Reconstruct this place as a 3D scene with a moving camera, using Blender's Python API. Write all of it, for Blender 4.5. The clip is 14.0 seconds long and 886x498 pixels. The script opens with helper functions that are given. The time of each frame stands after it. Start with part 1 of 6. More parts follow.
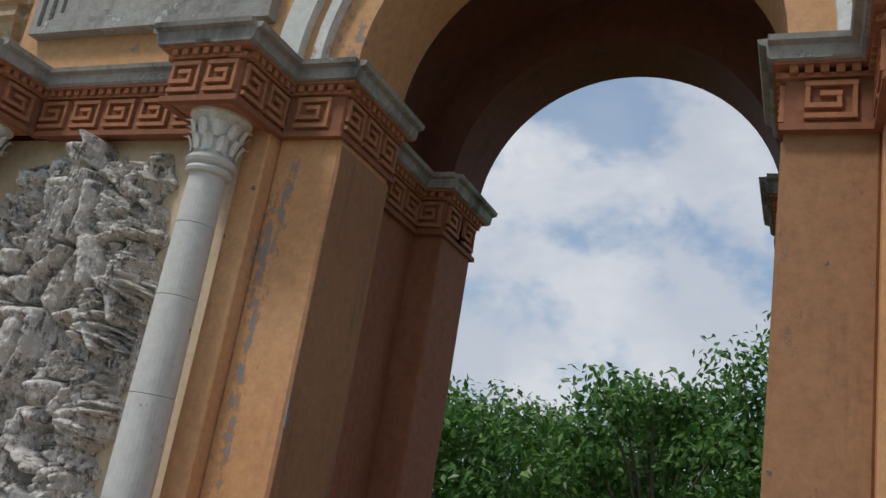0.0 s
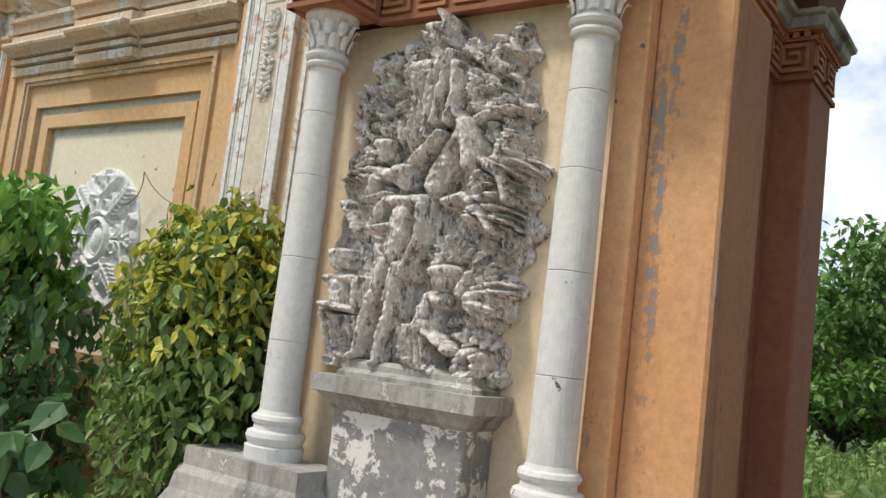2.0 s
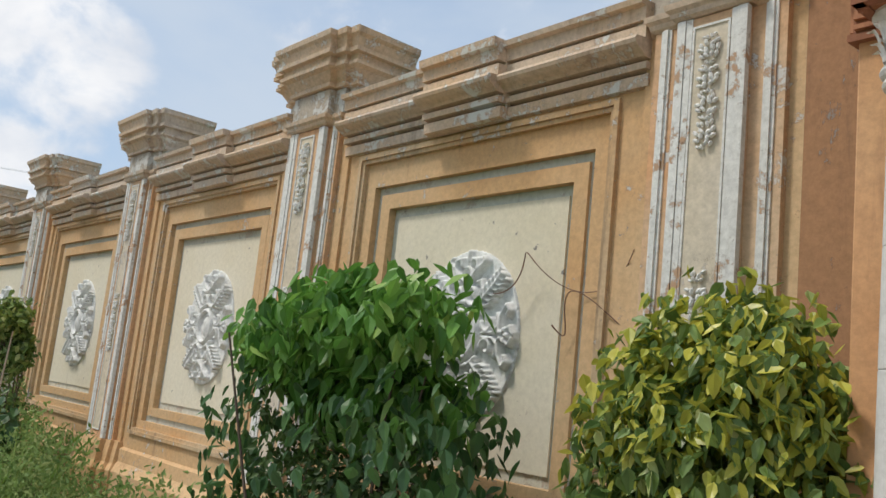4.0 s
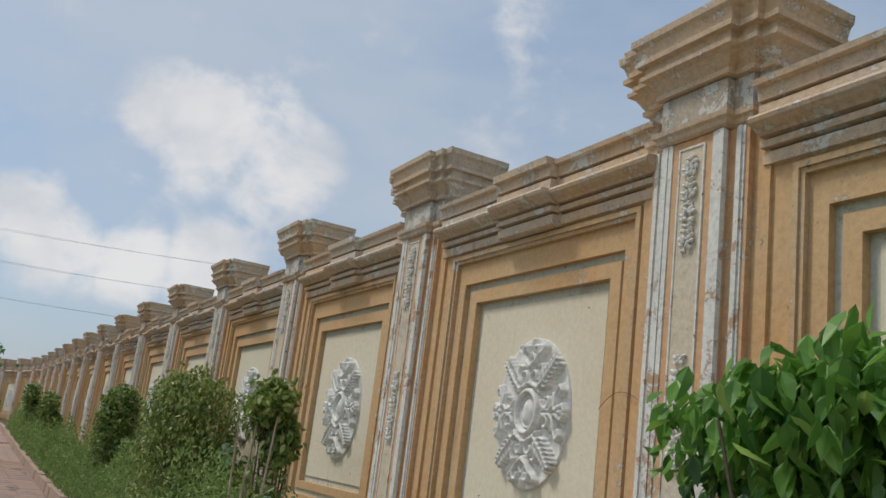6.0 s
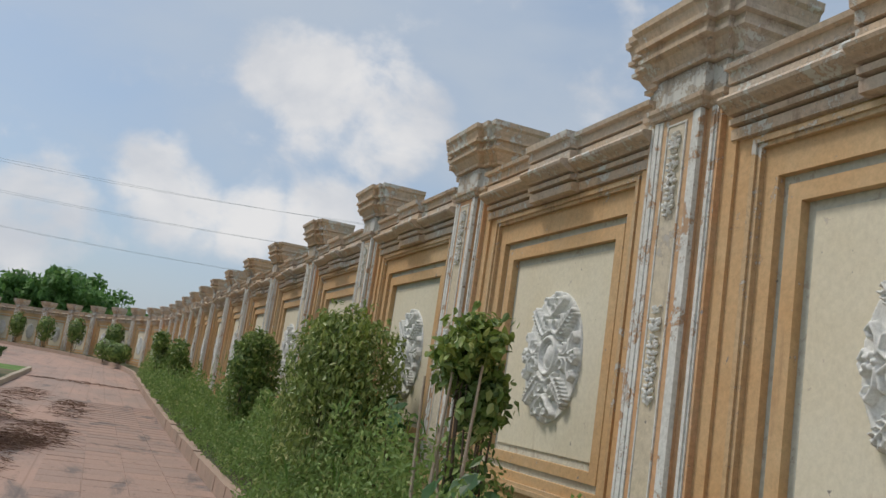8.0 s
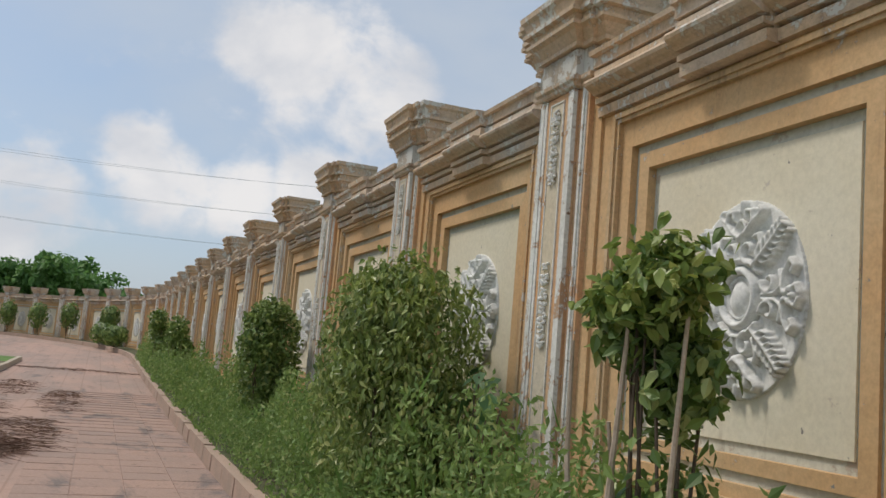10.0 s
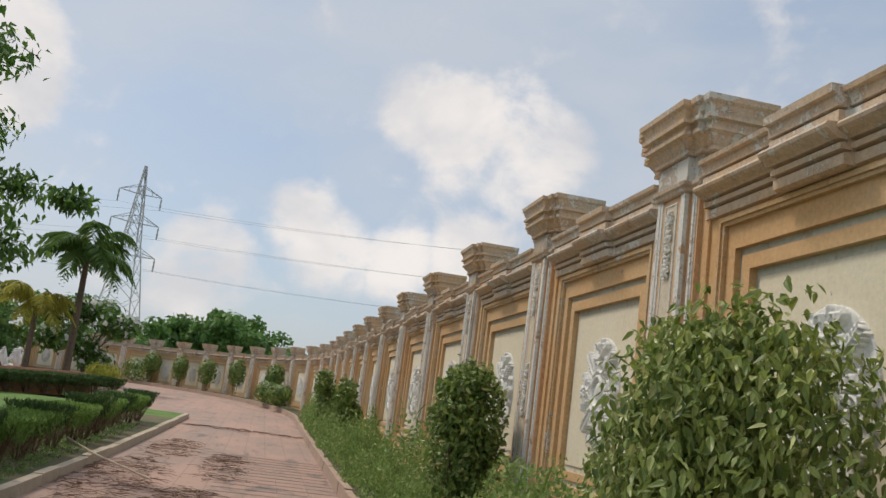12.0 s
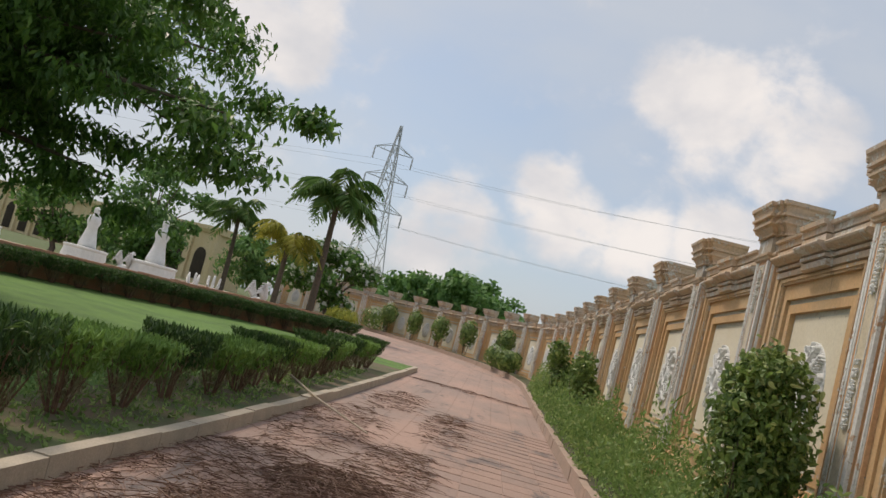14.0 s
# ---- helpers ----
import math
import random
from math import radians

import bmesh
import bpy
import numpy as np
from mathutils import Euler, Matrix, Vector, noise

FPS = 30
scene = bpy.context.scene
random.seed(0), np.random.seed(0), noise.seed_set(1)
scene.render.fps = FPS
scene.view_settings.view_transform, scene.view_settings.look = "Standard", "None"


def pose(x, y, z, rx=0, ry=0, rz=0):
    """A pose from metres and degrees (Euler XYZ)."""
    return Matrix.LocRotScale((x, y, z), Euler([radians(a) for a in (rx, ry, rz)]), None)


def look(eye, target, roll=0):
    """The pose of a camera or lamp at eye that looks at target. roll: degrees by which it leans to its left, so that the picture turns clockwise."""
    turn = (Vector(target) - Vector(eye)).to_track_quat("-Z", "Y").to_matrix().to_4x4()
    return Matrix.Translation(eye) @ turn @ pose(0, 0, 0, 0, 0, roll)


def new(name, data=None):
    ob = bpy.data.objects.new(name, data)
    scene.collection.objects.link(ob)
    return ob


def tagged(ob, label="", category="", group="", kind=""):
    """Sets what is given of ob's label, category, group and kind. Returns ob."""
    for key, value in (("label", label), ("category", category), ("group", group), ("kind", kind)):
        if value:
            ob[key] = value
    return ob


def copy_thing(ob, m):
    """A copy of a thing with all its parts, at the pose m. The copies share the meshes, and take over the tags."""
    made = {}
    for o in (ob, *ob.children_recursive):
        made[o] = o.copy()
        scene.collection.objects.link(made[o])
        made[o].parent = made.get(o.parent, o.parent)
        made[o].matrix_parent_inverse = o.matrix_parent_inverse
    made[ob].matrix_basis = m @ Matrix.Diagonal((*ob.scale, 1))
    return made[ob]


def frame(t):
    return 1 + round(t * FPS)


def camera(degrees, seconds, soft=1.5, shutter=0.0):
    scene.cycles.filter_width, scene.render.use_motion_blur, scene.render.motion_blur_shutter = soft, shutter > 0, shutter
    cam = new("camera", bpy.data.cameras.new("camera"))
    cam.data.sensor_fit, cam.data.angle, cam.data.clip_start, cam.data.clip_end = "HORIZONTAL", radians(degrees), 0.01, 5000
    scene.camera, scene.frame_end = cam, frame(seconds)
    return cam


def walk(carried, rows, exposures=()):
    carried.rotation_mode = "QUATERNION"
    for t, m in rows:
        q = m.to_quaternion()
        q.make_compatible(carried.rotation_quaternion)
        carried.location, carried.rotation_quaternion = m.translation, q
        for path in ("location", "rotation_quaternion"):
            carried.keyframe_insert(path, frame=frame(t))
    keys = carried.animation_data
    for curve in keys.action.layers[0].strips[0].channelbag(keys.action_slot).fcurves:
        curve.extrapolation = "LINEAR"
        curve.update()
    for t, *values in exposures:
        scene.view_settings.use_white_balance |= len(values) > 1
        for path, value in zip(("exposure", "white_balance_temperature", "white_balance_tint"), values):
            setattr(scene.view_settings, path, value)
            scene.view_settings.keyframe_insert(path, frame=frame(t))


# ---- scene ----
cam = camera(53.9, 14.0)
PATH = [
    (0, (0.102, 0.333, 1.583), (-0.687, 2.084, 2.138), 9.6),
    (0.5, (-0.087, 0.276, 1.515), (-1.13, 1.932, 1.926), 8.2),
    (1, (-0.248, 0.295, 1.5), (-1.398, 1.92, 1.692), 6.9),
    (1.5, (-0.387, 0.157, 1.51), (-1.538, 1.779, 1.716), 6.9),
    (2, (-0.579, 0.156, 1.492), (-1.737, 1.771, 1.711), 6.8),
    (2.5, (-0.918, 0.244, 1.521), (-2.142, 1.811, 1.734), 6.5),
    (3, (-1.296, 0.267, 1.533), (-2.591, 1.768, 1.797), 6.4),
    (3.5, (-1.630, 0.185, 1.535), (-3.04, 1.574, 1.815), 6.3),
    (4, (-2.064, 0.23, 1.592), (-3.576, 1.499, 1.911), 6.1),
    (4.2, (-2.252, 0.225, 1.597), (-3.776, 1.455, 2.001), 6.2),
    (6.3, (-4.405, 0.311, 1.53), (-6.205, 1.08, 1.943), 8.3),
    (6.5, (-4.638, 0.321, 1.513), (-6.484, 1.003, 1.872), 9.1),
    (7, (-5.167, 0.345, 1.493), (-7.021, 1.012, 1.838), 9.4),
    (7.2, (-5.369, 0.36, 1.483), (-7.223, 1.024, 1.828), 9.2),
    (9.3, (-7.645, 0.642, 1.504), (-9.473, 1.395, 1.809), 6.6),
    (9.5, (-7.863, 0.677, 1.482), (-9.693, 1.427, 1.775), 5.8),
    (10, (-8.395, 0.61, 1.487), (-10.246, 1.323, 1.744), 5.0),
    (10.5, (-9.049, 0.638, 1.486), (-10.947, 1.228, 1.708), 5.5),
    (11, (-9.52, 0.541, 1.52), (-11.45, 0.989, 1.796), 7.1),
    (11.5, (-10.089, 0.511, 1.53), (-12.026, 0.868, 1.874), 7.5),
    (12, (-10.685, 0.556, 1.548), (-12.619, 0.911, 1.916), 7.6),
    (12.5, (-11.268, 0.533, 1.492), (-13.221, 0.871, 1.765), 8.9),
    (13, (-11.815, 0.487, 1.506), (-13.795, 0.696, 1.703), 11.1),
    (13.5, (-12.374, 0.519, 1.564), (-14.364, 0.353, 1.673), 12.2),
    (14, (-12.653, 0.515, 1.488), (-14.636, 0.353, 1.691), 15.1),
]
walk(cam, [(t, look(eye, target, roll)) for t, eye, target, roll in PATH],
     exposures=((0, 0.0, 6500, 10), (0.5, 0.1, 6700, 10), (1.0, 0.74, 7000, 10), (1.5, 0.80, 7000, 10), (2.5, 0.78, 6800, 10), (3.5, 0.70, 6850, 10), (4.2, 0.34, 6800, 10), (6.3, 0.08, 6850, 10), (9.5, 0.14, 6900, 11), (11, 0.25, 7200, 12), (14, 0.26, 7450, 14)))

# ---- world, sun, exposure ----
SUN_EL, SUN_AZ = radians(58), radians(215)
world = bpy.data.worlds.new("world")
scene.world = world
world.use_nodes = True
wn, wl = world.node_tree.nodes, world.node_tree.links
wn.clear()


def wnode(kind, **inputs):
    n = wn.new(kind)
    for k, v in inputs.items():
        n.inputs[k].default_value = v
    return n


w_out, w_bg = wnode("ShaderNodeOutputWorld"), wnode("ShaderNodeBackground", Strength=0.108)
w_sky = wnode("ShaderNodeTexSky")
w_sky.sky_type, w_sky.sun_disc, w_sky.sun_elevation, w_sky.sun_rotation = "NISHITA", False, SUN_EL, SUN_AZ
w_sky.air_density, w_sky.dust_density, w_sky.ozone_density = 1.0, 2.2, 1.5
w_co = wnode("ShaderNodeTexCoord")


def sky_noise(scale, detail, rough, stretch, shift):
    mp = wnode("ShaderNodeMapping")
    mp.inputs["Scale"].default_value, mp.inputs["Location"].default_value = stretch, shift
    wl.new(w_co.outputs["Generated"], mp.inputs["Vector"])
    t = wnode("ShaderNodeTexNoise", Scale=scale, Detail=detail, Roughness=rough, Distortion=0.15)
    wl.new(mp.outputs["Vector"], t.inputs["Vector"])
    return t.outputs["Fac"]


def sky_math(op, a, b):
    m = wn.new("ShaderNodeMath")
    m.operation = op
    for sock, v in zip(m.inputs, (a, b)):
        if isinstance(v, (int, float)):
            sock.default_value = v
        else:
            wl.new(v, sock)
    return m.outputs[0]


def sky_step(v, lo, hi):
    r = wn.new("ShaderNodeMapRange")
    r.interpolation_type = "SMOOTHSTEP"
    r.inputs["From Min"].default_value, r.inputs["From Max"].default_value = lo, hi
    wl.new(v, r.inputs["Value"])
    return r.outputs["Result"]


def cloud_at(direction, degrees_wide):
    """How near a direction of the sky is to the middle of a cloud, 1 at the middle."""
    dot = wn.new("ShaderNodeVectorMath")
    dot.operation = "DOT_PRODUCT"
    dot.inputs[1].default_value = Vector(direction).normalized()
    wl.new(w_co.outputs["Generated"], dot.inputs[0])
    return sky_step(dot.outputs["Value"], math.cos(radians(degrees_wide)), 1.0)


def sky_mix(fac, a, b):
    m = wn.new("ShaderNodeMix")
    m.data_type = "RGBA"
    for sock, v in ((m.inputs[0], fac), (m.inputs[6], a), (m.inputs[7], b)):
        if isinstance(v, (int, float)):
            sock.default_value = v
        elif isinstance(v, tuple):
            sock.default_value = (*v, 1)
        else:
            wl.new(v, sock)
    return m.outputs[2]


# heaped white clouds, each a group of rounded heads
CUMULI = (((-0.927, 0.183, 0.322), 4.4), ((-0.917, 0.250, 0.300), 4.2), ((-0.936, 0.13, 0.335), 3.0), ((-0.978, 0.014, 0.205), 2.9), ((-0.982, 0.055, 0.165), 3.4), ((-0.972, 0.13, 0.165), 3.2),
          ((-0.955, 0.205, 0.165), 3.8), ((-0.988, -0.085, 0.12), 3.6), ((-0.29, 0.90, 0.325), 7.5), ((-0.20, 0.92, 0.315), 7.0), ((-0.26, 0.93, 0.25), 7.5), ((-0.08, 0.90, 0.40), 7.0),
          ((-0.31, 0.93, 0.17), 6.0), ((-0.12, 0.96, 0.22), 7.0), ((-0.90, -0.32, 0.29), 5.0), ((0.5, 0.7, 0.4), 16.0), ((0.8, -0.3, 0.35), 18.0), ((0.1, -0.9, 0.4), 16.0), ((-0.5, -0.7, 0.5), 14.0))
heap = 0.0
for direction, wide in CUMULI:
    heap = sky_math("MAXIMUM", cloud_at(direction, wide * 1.25), heap)
puff = sky_noise(11.0, 9.0, 0.55, (1.0, 1.0, 1.35), (0.35, 0.22, 0.1))
body = sky_math("ADD", sky_math("MULTIPLY", heap, 0.46), sky_math("MULTIPLY", puff, 1.5))
cover = sky_step(body, 0.80, 1.22)
# thin grey layer that drifts across the upper sky
veil = sky_step(sky_noise(1.7, 6.0, 0.52, (1.0, 1.0, 2.2), (0.1, 0.55, 0.9)), 0.30, 0.60)
shade = sky_step(sky_noise(5.0, 6.0, 0.55, (1.0, 1.0, 1.6), (0.9, 0.1, 0.4)), 0.35, 0.70)
base_sky = sky_mix(0.42, w_sky.outputs["Color"], (3.3, 4.8, 6.9))
base_sky = sky_mix(sky_math("MULTIPLY", veil, 0.72), base_sky, (4.2, 4.85, 5.7))
clouds = sky_mix(shade, (4.8, 5.2, 5.9), (6.7, 6.85, 7.15))
wl.new(sky_mix(sky_math("MULTIPLY", cover, 0.92), base_sky, clouds), w_bg.inputs["Color"])
wl.new(w_bg.outputs["Background"], w_out.inputs["Surface"])

sun_data = bpy.data.lights.new("sun", "SUN")
sun_data.energy, sun_data.angle, sun_data.color = 1.75, radians(10), (1.0, 0.95, 0.88)
sun = new("sun", sun_data)
sun.matrix_world = look((0, 0, 60), (60 * -math.sin(SUN_AZ) / math.tan(SUN_EL), 60 * -math.cos(SUN_AZ) / math.tan(SUN_EL), 0))


# ---- materials ----
def material(name, rough=0.8, metal=0.0):
    m = bpy.data.materials.new(name)
    m.use_nodes = True
    b = m.node_tree.nodes["Principled BSDF"]
    b.inputs["Roughness"].default_value, b.inputs["Metallic"].default_value = rough, metal
    return m, m.node_tree.nodes, m.node_tree.links, b


def noise_node(n, l, co, scale, detail=5.0, rough=0.6, distort=0.0):
    t = n.new("ShaderNodeTexNoise")
    t.inputs["Scale"].default_value, t.inputs["Detail"].default_value = scale, detail
    t.inputs["Roughness"].default_value, t.inputs["Distortion"].default_value = rough, distort
    l.new(co, t.inputs["Vector"])
    return t.outputs["Fac"]


def ramp(n, l, fac, lo, hi, a=(0, 0, 0), b=(1, 1, 1)):
    r = n.new("ShaderNodeValToRGB")
    r.color_ramp.elements[0].position, r.color_ramp.elements[1].position = lo, hi
    r.color_ramp.elements[0].color, r.color_ramp.elements[1].color = (*a, 1), (*b, 1)
    l.new(fac, r.inputs["Fac"])
    return r.outputs["Color"]


def mix(n, l, fac, a, b, blend="MIX"):
    m = n.new("ShaderNodeMix")
    m.data_type, m.blend_type = "RGBA", blend
    for sock, v in ((m.inputs[0], fac), (m.inputs[6], a), (m.inputs[7], b)):
        if isinstance(v, (int, float)):
            sock.default_value = v
        elif isinstance(v, tuple):
            sock.default_value = (*v, 1)
        else:
            l.new(v, sock)
    return m.outputs[2]


def world_coords(n, l, stretch=(1, 1, 1)):
    g = n.new("ShaderNodeNewGeometry")
    mp = n.new("ShaderNodeMapping")
    mp.inputs["Scale"].default_value = stretch
    l.new(g.outputs["Position"], mp.inputs["Vector"])
    return mp.outputs["Vector"]


def bump(n, l, b, height, strength=0.3, dist=0.01):
    bp = n.new("ShaderNodeBump")
    bp.inputs["Strength"].default_value, bp.inputs["Distance"].default_value = strength, dist
    l.new(height, bp.inputs["Height"])
    l.new(bp.outputs["Normal"], b.inputs["Normal"])


def plaster(name, base, alt, under, peel=0.62, grime=(0.10, 0.085, 0.07), grime_at=0.56, rough=0.85, mottle=0.76, stretch=(1.0, 1.0, 1.0)):
    """Painted plaster: two paint shades, peeled patches down to the undercoat, run-down stains."""
    m, n, l, b = material(name, rough)
    co, tall = world_coords(n, l), world_coords(n, l, (3.0, 3.0, 0.35))
    shade = mix(n, l, ramp(n, l, noise_node(n, l, co, 1.1, 4), 0.35, 0.65), base, alt)
    fine = ramp(n, l, noise_node(n, l, co, 30, 9, 0.78), 0.36, 0.62, (mottle, mottle, mottle * 0.99), (1.08, 1.08, 1.08))
    shade = mix(n, l, 1.0, shade, fine, "MULTIPLY")
    big, small = noise_node(n, l, world_coords(n, l, stretch), 3.6, 10, 0.74, 0.5), noise_node(n, l, co, 21, 8, 0.72)
    both = mix(n, l, 0.35, big, small)
    peeled = ramp(n, l, both, peel, peel + 0.014)
    rim = mix(n, l, peeled, ramp(n, l, both, peel - 0.016, peel - 0.002), (0, 0, 0))
    shade = mix(n, l, mix(n, l, 0.55, (0, 0, 0), rim), shade, grime)
    shade = mix(n, l, peeled, shade, under)
    chips = ramp(n, l, noise_node(n, l, co, 13, 5, 0.6), 0.70, 0.715)
    shade = mix(n, l, chips, shade, tuple(0.45 * v for v in under))
    run = ramp(n, l, noise_node(n, l, tall, 2.2, 7, 0.68), grime_at, grime_at + 0.2)
    dirt = mix(n, l, 0.75, (0, 0, 0), run)
    shade = mix(n, l, dirt, shade, grime)
    l.new(shade, b.inputs["Base Color"])
    bump(n, l, b, mix(n, l, 0.5, fine, peeled), 0.35, 0.006)
    return m


def plain(name, base, alt, scale=6.0, rough=0.7, fine=60.0, relief=0.25, metal=0.0):
    m, n, l, b = material(name, rough, metal)
    co = world_coords(n, l)
    c = mix(n, l, ramp(n, l, noise_node(n, l, co, scale, 6), 0.35, 0.65), base, alt)
    f = noise_node(n, l, co, fine, 3)
    c = mix(n, l, 1.0, c, ramp(n, l, f, 0.25, 0.75, (0.8, 0.8, 0.8), (1.1, 1.1, 1.1)), "MULTIPLY")
    l.new(c, b.inputs["Base Color"])
    bump(n, l, b, f, relief, 0.01)
    return m


def leaf_material(name, dark, light, tip=None, gloss=0.42):
    """Leaves that differ one by one, a little light passing through."""
    m, n, l, b = material(name, gloss)
    g = n.new("ShaderNodeNewGeometry")
    stops = n.new("ShaderNodeValToRGB")
    stops.color_ramp.elements[0].color, stops.color_ramp.elements[1].color = (*dark, 1), (*light, 1)
    stops.color_ramp.elements[1].position = 0.8
    if tip:
        e = stops.color_ramp.elements.new(1.0)
        e.color = (*tip, 1)
    l.new(g.outputs["Random Per Island"], stops.inputs["Fac"])
    c = mix(n, l, 0.35, stops.outputs["Color"], mix(n, l, ramp(n, l, noise_node(n, l, world_coords(n, l), 3.0, 3), 0.3, 0.7), dark, light))
    l.new(c, b.inputs["Base Color"])
    tr = n.new("ShaderNodeBsdfTranslucent")
    l.new(c, tr.inputs["Color"])
    add = n.new("ShaderNodeMixShader")
    add.inputs[0].default_value = 0.35
    l.new(b.outputs["BSDF"], add.inputs[1])
    l.new(tr.outputs["BSDF"], add.inputs[2])
    l.new(add.outputs["Shader"], n["Material Output"].inputs["Surface"])
    return m


M_ORANGE = plaster("ochre plaster", (0.60, 0.36, 0.17), (0.60, 0.42, 0.24), (0.52, 0.51, 0.47), 0.60, (0.22, 0.12, 0.07), 0.60, 0.85, 0.84)
M_BAND = plaster("weathered ochre moulding", (0.46, 0.38, 0.29), (0.44, 0.41, 0.36), (0.55, 0.55, 0.52), 0.50, (0.10, 0.08, 0.065), 0.55)
M_CREAM = plaster("cream plaster panel", (0.68, 0.61, 0.46), (0.71, 0.66, 0.53), (0.55, 0.50, 0.44), 0.62, (0.42, 0.34, 0.25), 0.64, 0.85, 0.93)
M_CORNICE = plaster("stained cornice plaster", (0.64, 0.46, 0.30), (0.58, 0.50, 0.42), (0.62, 0.62, 0.58), 0.54, (0.20, 0.11, 0.075), 0.565, 0.88, 0.76)
M_BEAD = plaster("ochre bead paint", (0.57, 0.36, 0.18), (0.56, 0.43, 0.28), (0.55, 0.54, 0.50), 0.565, (0.12, 0.08, 0.055), 0.57, 0.86, 0.8)
M_WASH = plaster("grey-green washed plaster", (0.52, 0.54, 0.47), (0.58, 0.58, 0.51), (0.46, 0.40, 0.33), 0.565, (0.26, 0.22, 0.17), 0.60, 0.86, 0.84)
M_STRIP = plaster("peeling white limewash", (0.76, 0.77, 0.74), (0.66, 0.66, 0.63), (0.46, 0.30, 0.19), 0.555, (0.24, 0.20, 0.17), 0.61, 0.88, 0.78)
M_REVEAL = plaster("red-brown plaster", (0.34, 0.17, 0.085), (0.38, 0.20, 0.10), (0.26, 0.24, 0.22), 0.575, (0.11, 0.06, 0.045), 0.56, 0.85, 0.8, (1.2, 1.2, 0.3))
# jambs and vault: red-brown paint darkened by the shade inside the arch
M_JAMB = plaster("red-brown jamb plaster with shade", (0.29, 0.105, 0.055), (0.33, 0.14, 0.075), (0.24, 0.19, 0.16), 0.64, (0.09, 0.045, 0.035), 0.56)
M_VAULT = plaster("maroon vault paint with shade", (0.15, 0.055, 0.035), (0.18, 0.07, 0.045), (0.18, 0.10, 0.07), 0.70, (0.05, 0.03, 0.025), 0.56)
M_SHAFT = plaster("faded pillar paint", (0.66, 0.36, 0.18), (0.60, 0.43, 0.28), (0.60, 0.59, 0.56), 0.575, (0.22, 0.14, 0.09), 0.61, 0.88, 0.80)
M_INSET = plaster("grey-cream inset plaster", (0.64, 0.55, 0.40), (0.60, 0.54, 0.44), (0.48, 0.45, 0.41), 0.58, (0.25, 0.19, 0.13), 0.62, 0.88, 0.82)
M_CARVED = plaster("white carved plaster", (0.80, 0.81, 0.79), (0.75, 0.75, 0.72), (0.60, 0.58, 0.54), 0.67, (0.30, 0.27, 0.23), 0.68)
M_GATE = plaster("apricot gate plaster", (0.58, 0.30, 0.14), (0.62, 0.36, 0.185), (0.27, 0.25, 0.24), 0.585, (0.22, 0.10, 0.055), 0.58, 0.85, 0.84, (1.2, 1.2, 0.18))
M_GATEWALL = plaster("sand plaster behind relief", (0.66, 0.52, 0.355), (0.70, 0.58, 0.42), (0.36, 0.33, 0.30), 0.69, (0.25, 0.18, 0.12), 0.64, 0.85, 0.88)
M_FRIEZE = plaster("terracotta frieze paint", (0.40, 0.16, 0.08), (0.45, 0.21, 0.11), (0.42, 0.30, 0.22), 0.66, (0.10, 0.05, 0.04), 0.60)
M_FRIEZEBACK = plaster("dark terracotta ground", (0.27, 0.10, 0.05), (0.30, 0.13, 0.07), (0.30, 0.20, 0.15), 0.70, (0.07, 0.04, 0.03), 0.60)
M_COLUMN = plaster("grey-white column paint", (0.56, 0.57, 0.56), (0.61, 0.61, 0.58), (0.20, 0.20, 0.20), 0.615, (0.33, 0.31, 0.28), 0.60, 0.85, 0.90)
M_STONE = plaster("weathered grey stone", (0.40, 0.39, 0.36), (0.31, 0.30, 0.28), (0.52, 0.51, 0.48), 0.57, (0.06, 0.06, 0.055), 0.475)
M_PATCHY = plaster("grey render with white patches", (0.27, 0.265, 0.26), (0.24, 0.235, 0.23), (0.66, 0.64, 0.60), 0.515, (0.20, 0.18, 0.16), 0.66)
M_MARBLE = plain("white marble", (0.78, 0.78, 0.76), (0.70, 0.70, 0.68), 8, 0.45)
M_KERB = plain("concrete kerb", (0.52, 0.44, 0.34), (0.42, 0.36, 0.28), 3, 0.9)
M_KERBRED = plain("reddish broken kerb", (0.46, 0.33, 0.26), (0.38, 0.29, 0.23), 3, 0.9)
M_SOIL = plain("soil with weeds", (0.10, 0.085, 0.05), (0.07, 0.10, 0.035), 2.0, 0.95, 25, 0.8)
M_EARTH = plain("dry earth with low weeds", (0.16, 0.115, 0.075), (0.085, 0.12, 0.04), 1.6, 0.95, 25, 0.8)
M_LAWN = plain("lawn grass", (0.13, 0.24, 0.05), (0.09, 0.17, 0.04), 1.2, 0.95, 90, 0.9)
M_GROUND = plain("grassy ground", (0.09, 0.15, 0.04), (0.12, 0.13, 0.06), 0.5, 0.95, 30, 0.8)
M_BARK = plain("bark", (0.16, 0.12, 0.09), (0.10, 0.08, 0.06), 9, 0.9, 30, 0.8)
M_TWIG = plain("dry twig", (0.17, 0.09, 0.065), (0.24, 0.15, 0.10), 9, 0.9)
M_BAMBOO = plain("pale dry stick", (0.50, 0.42, 0.33), (0.42, 0.34, 0.26), 9, 0.8)
M_STEEL = plain("galvanised steel", (0.52, 0.54, 0.56), (0.46, 0.48, 0.50), 3, 0.6, 30, 0.05, 0.1)
M_WIRE = plain("power cable", (0.58, 0.62, 0.66), (0.52, 0.56, 0.60), 3, 0.7)
M_RIM = plain("terracotta pool coping", (0.45, 0.24, 0.14), (0.38, 0.20, 0.12), 2, 0.85)
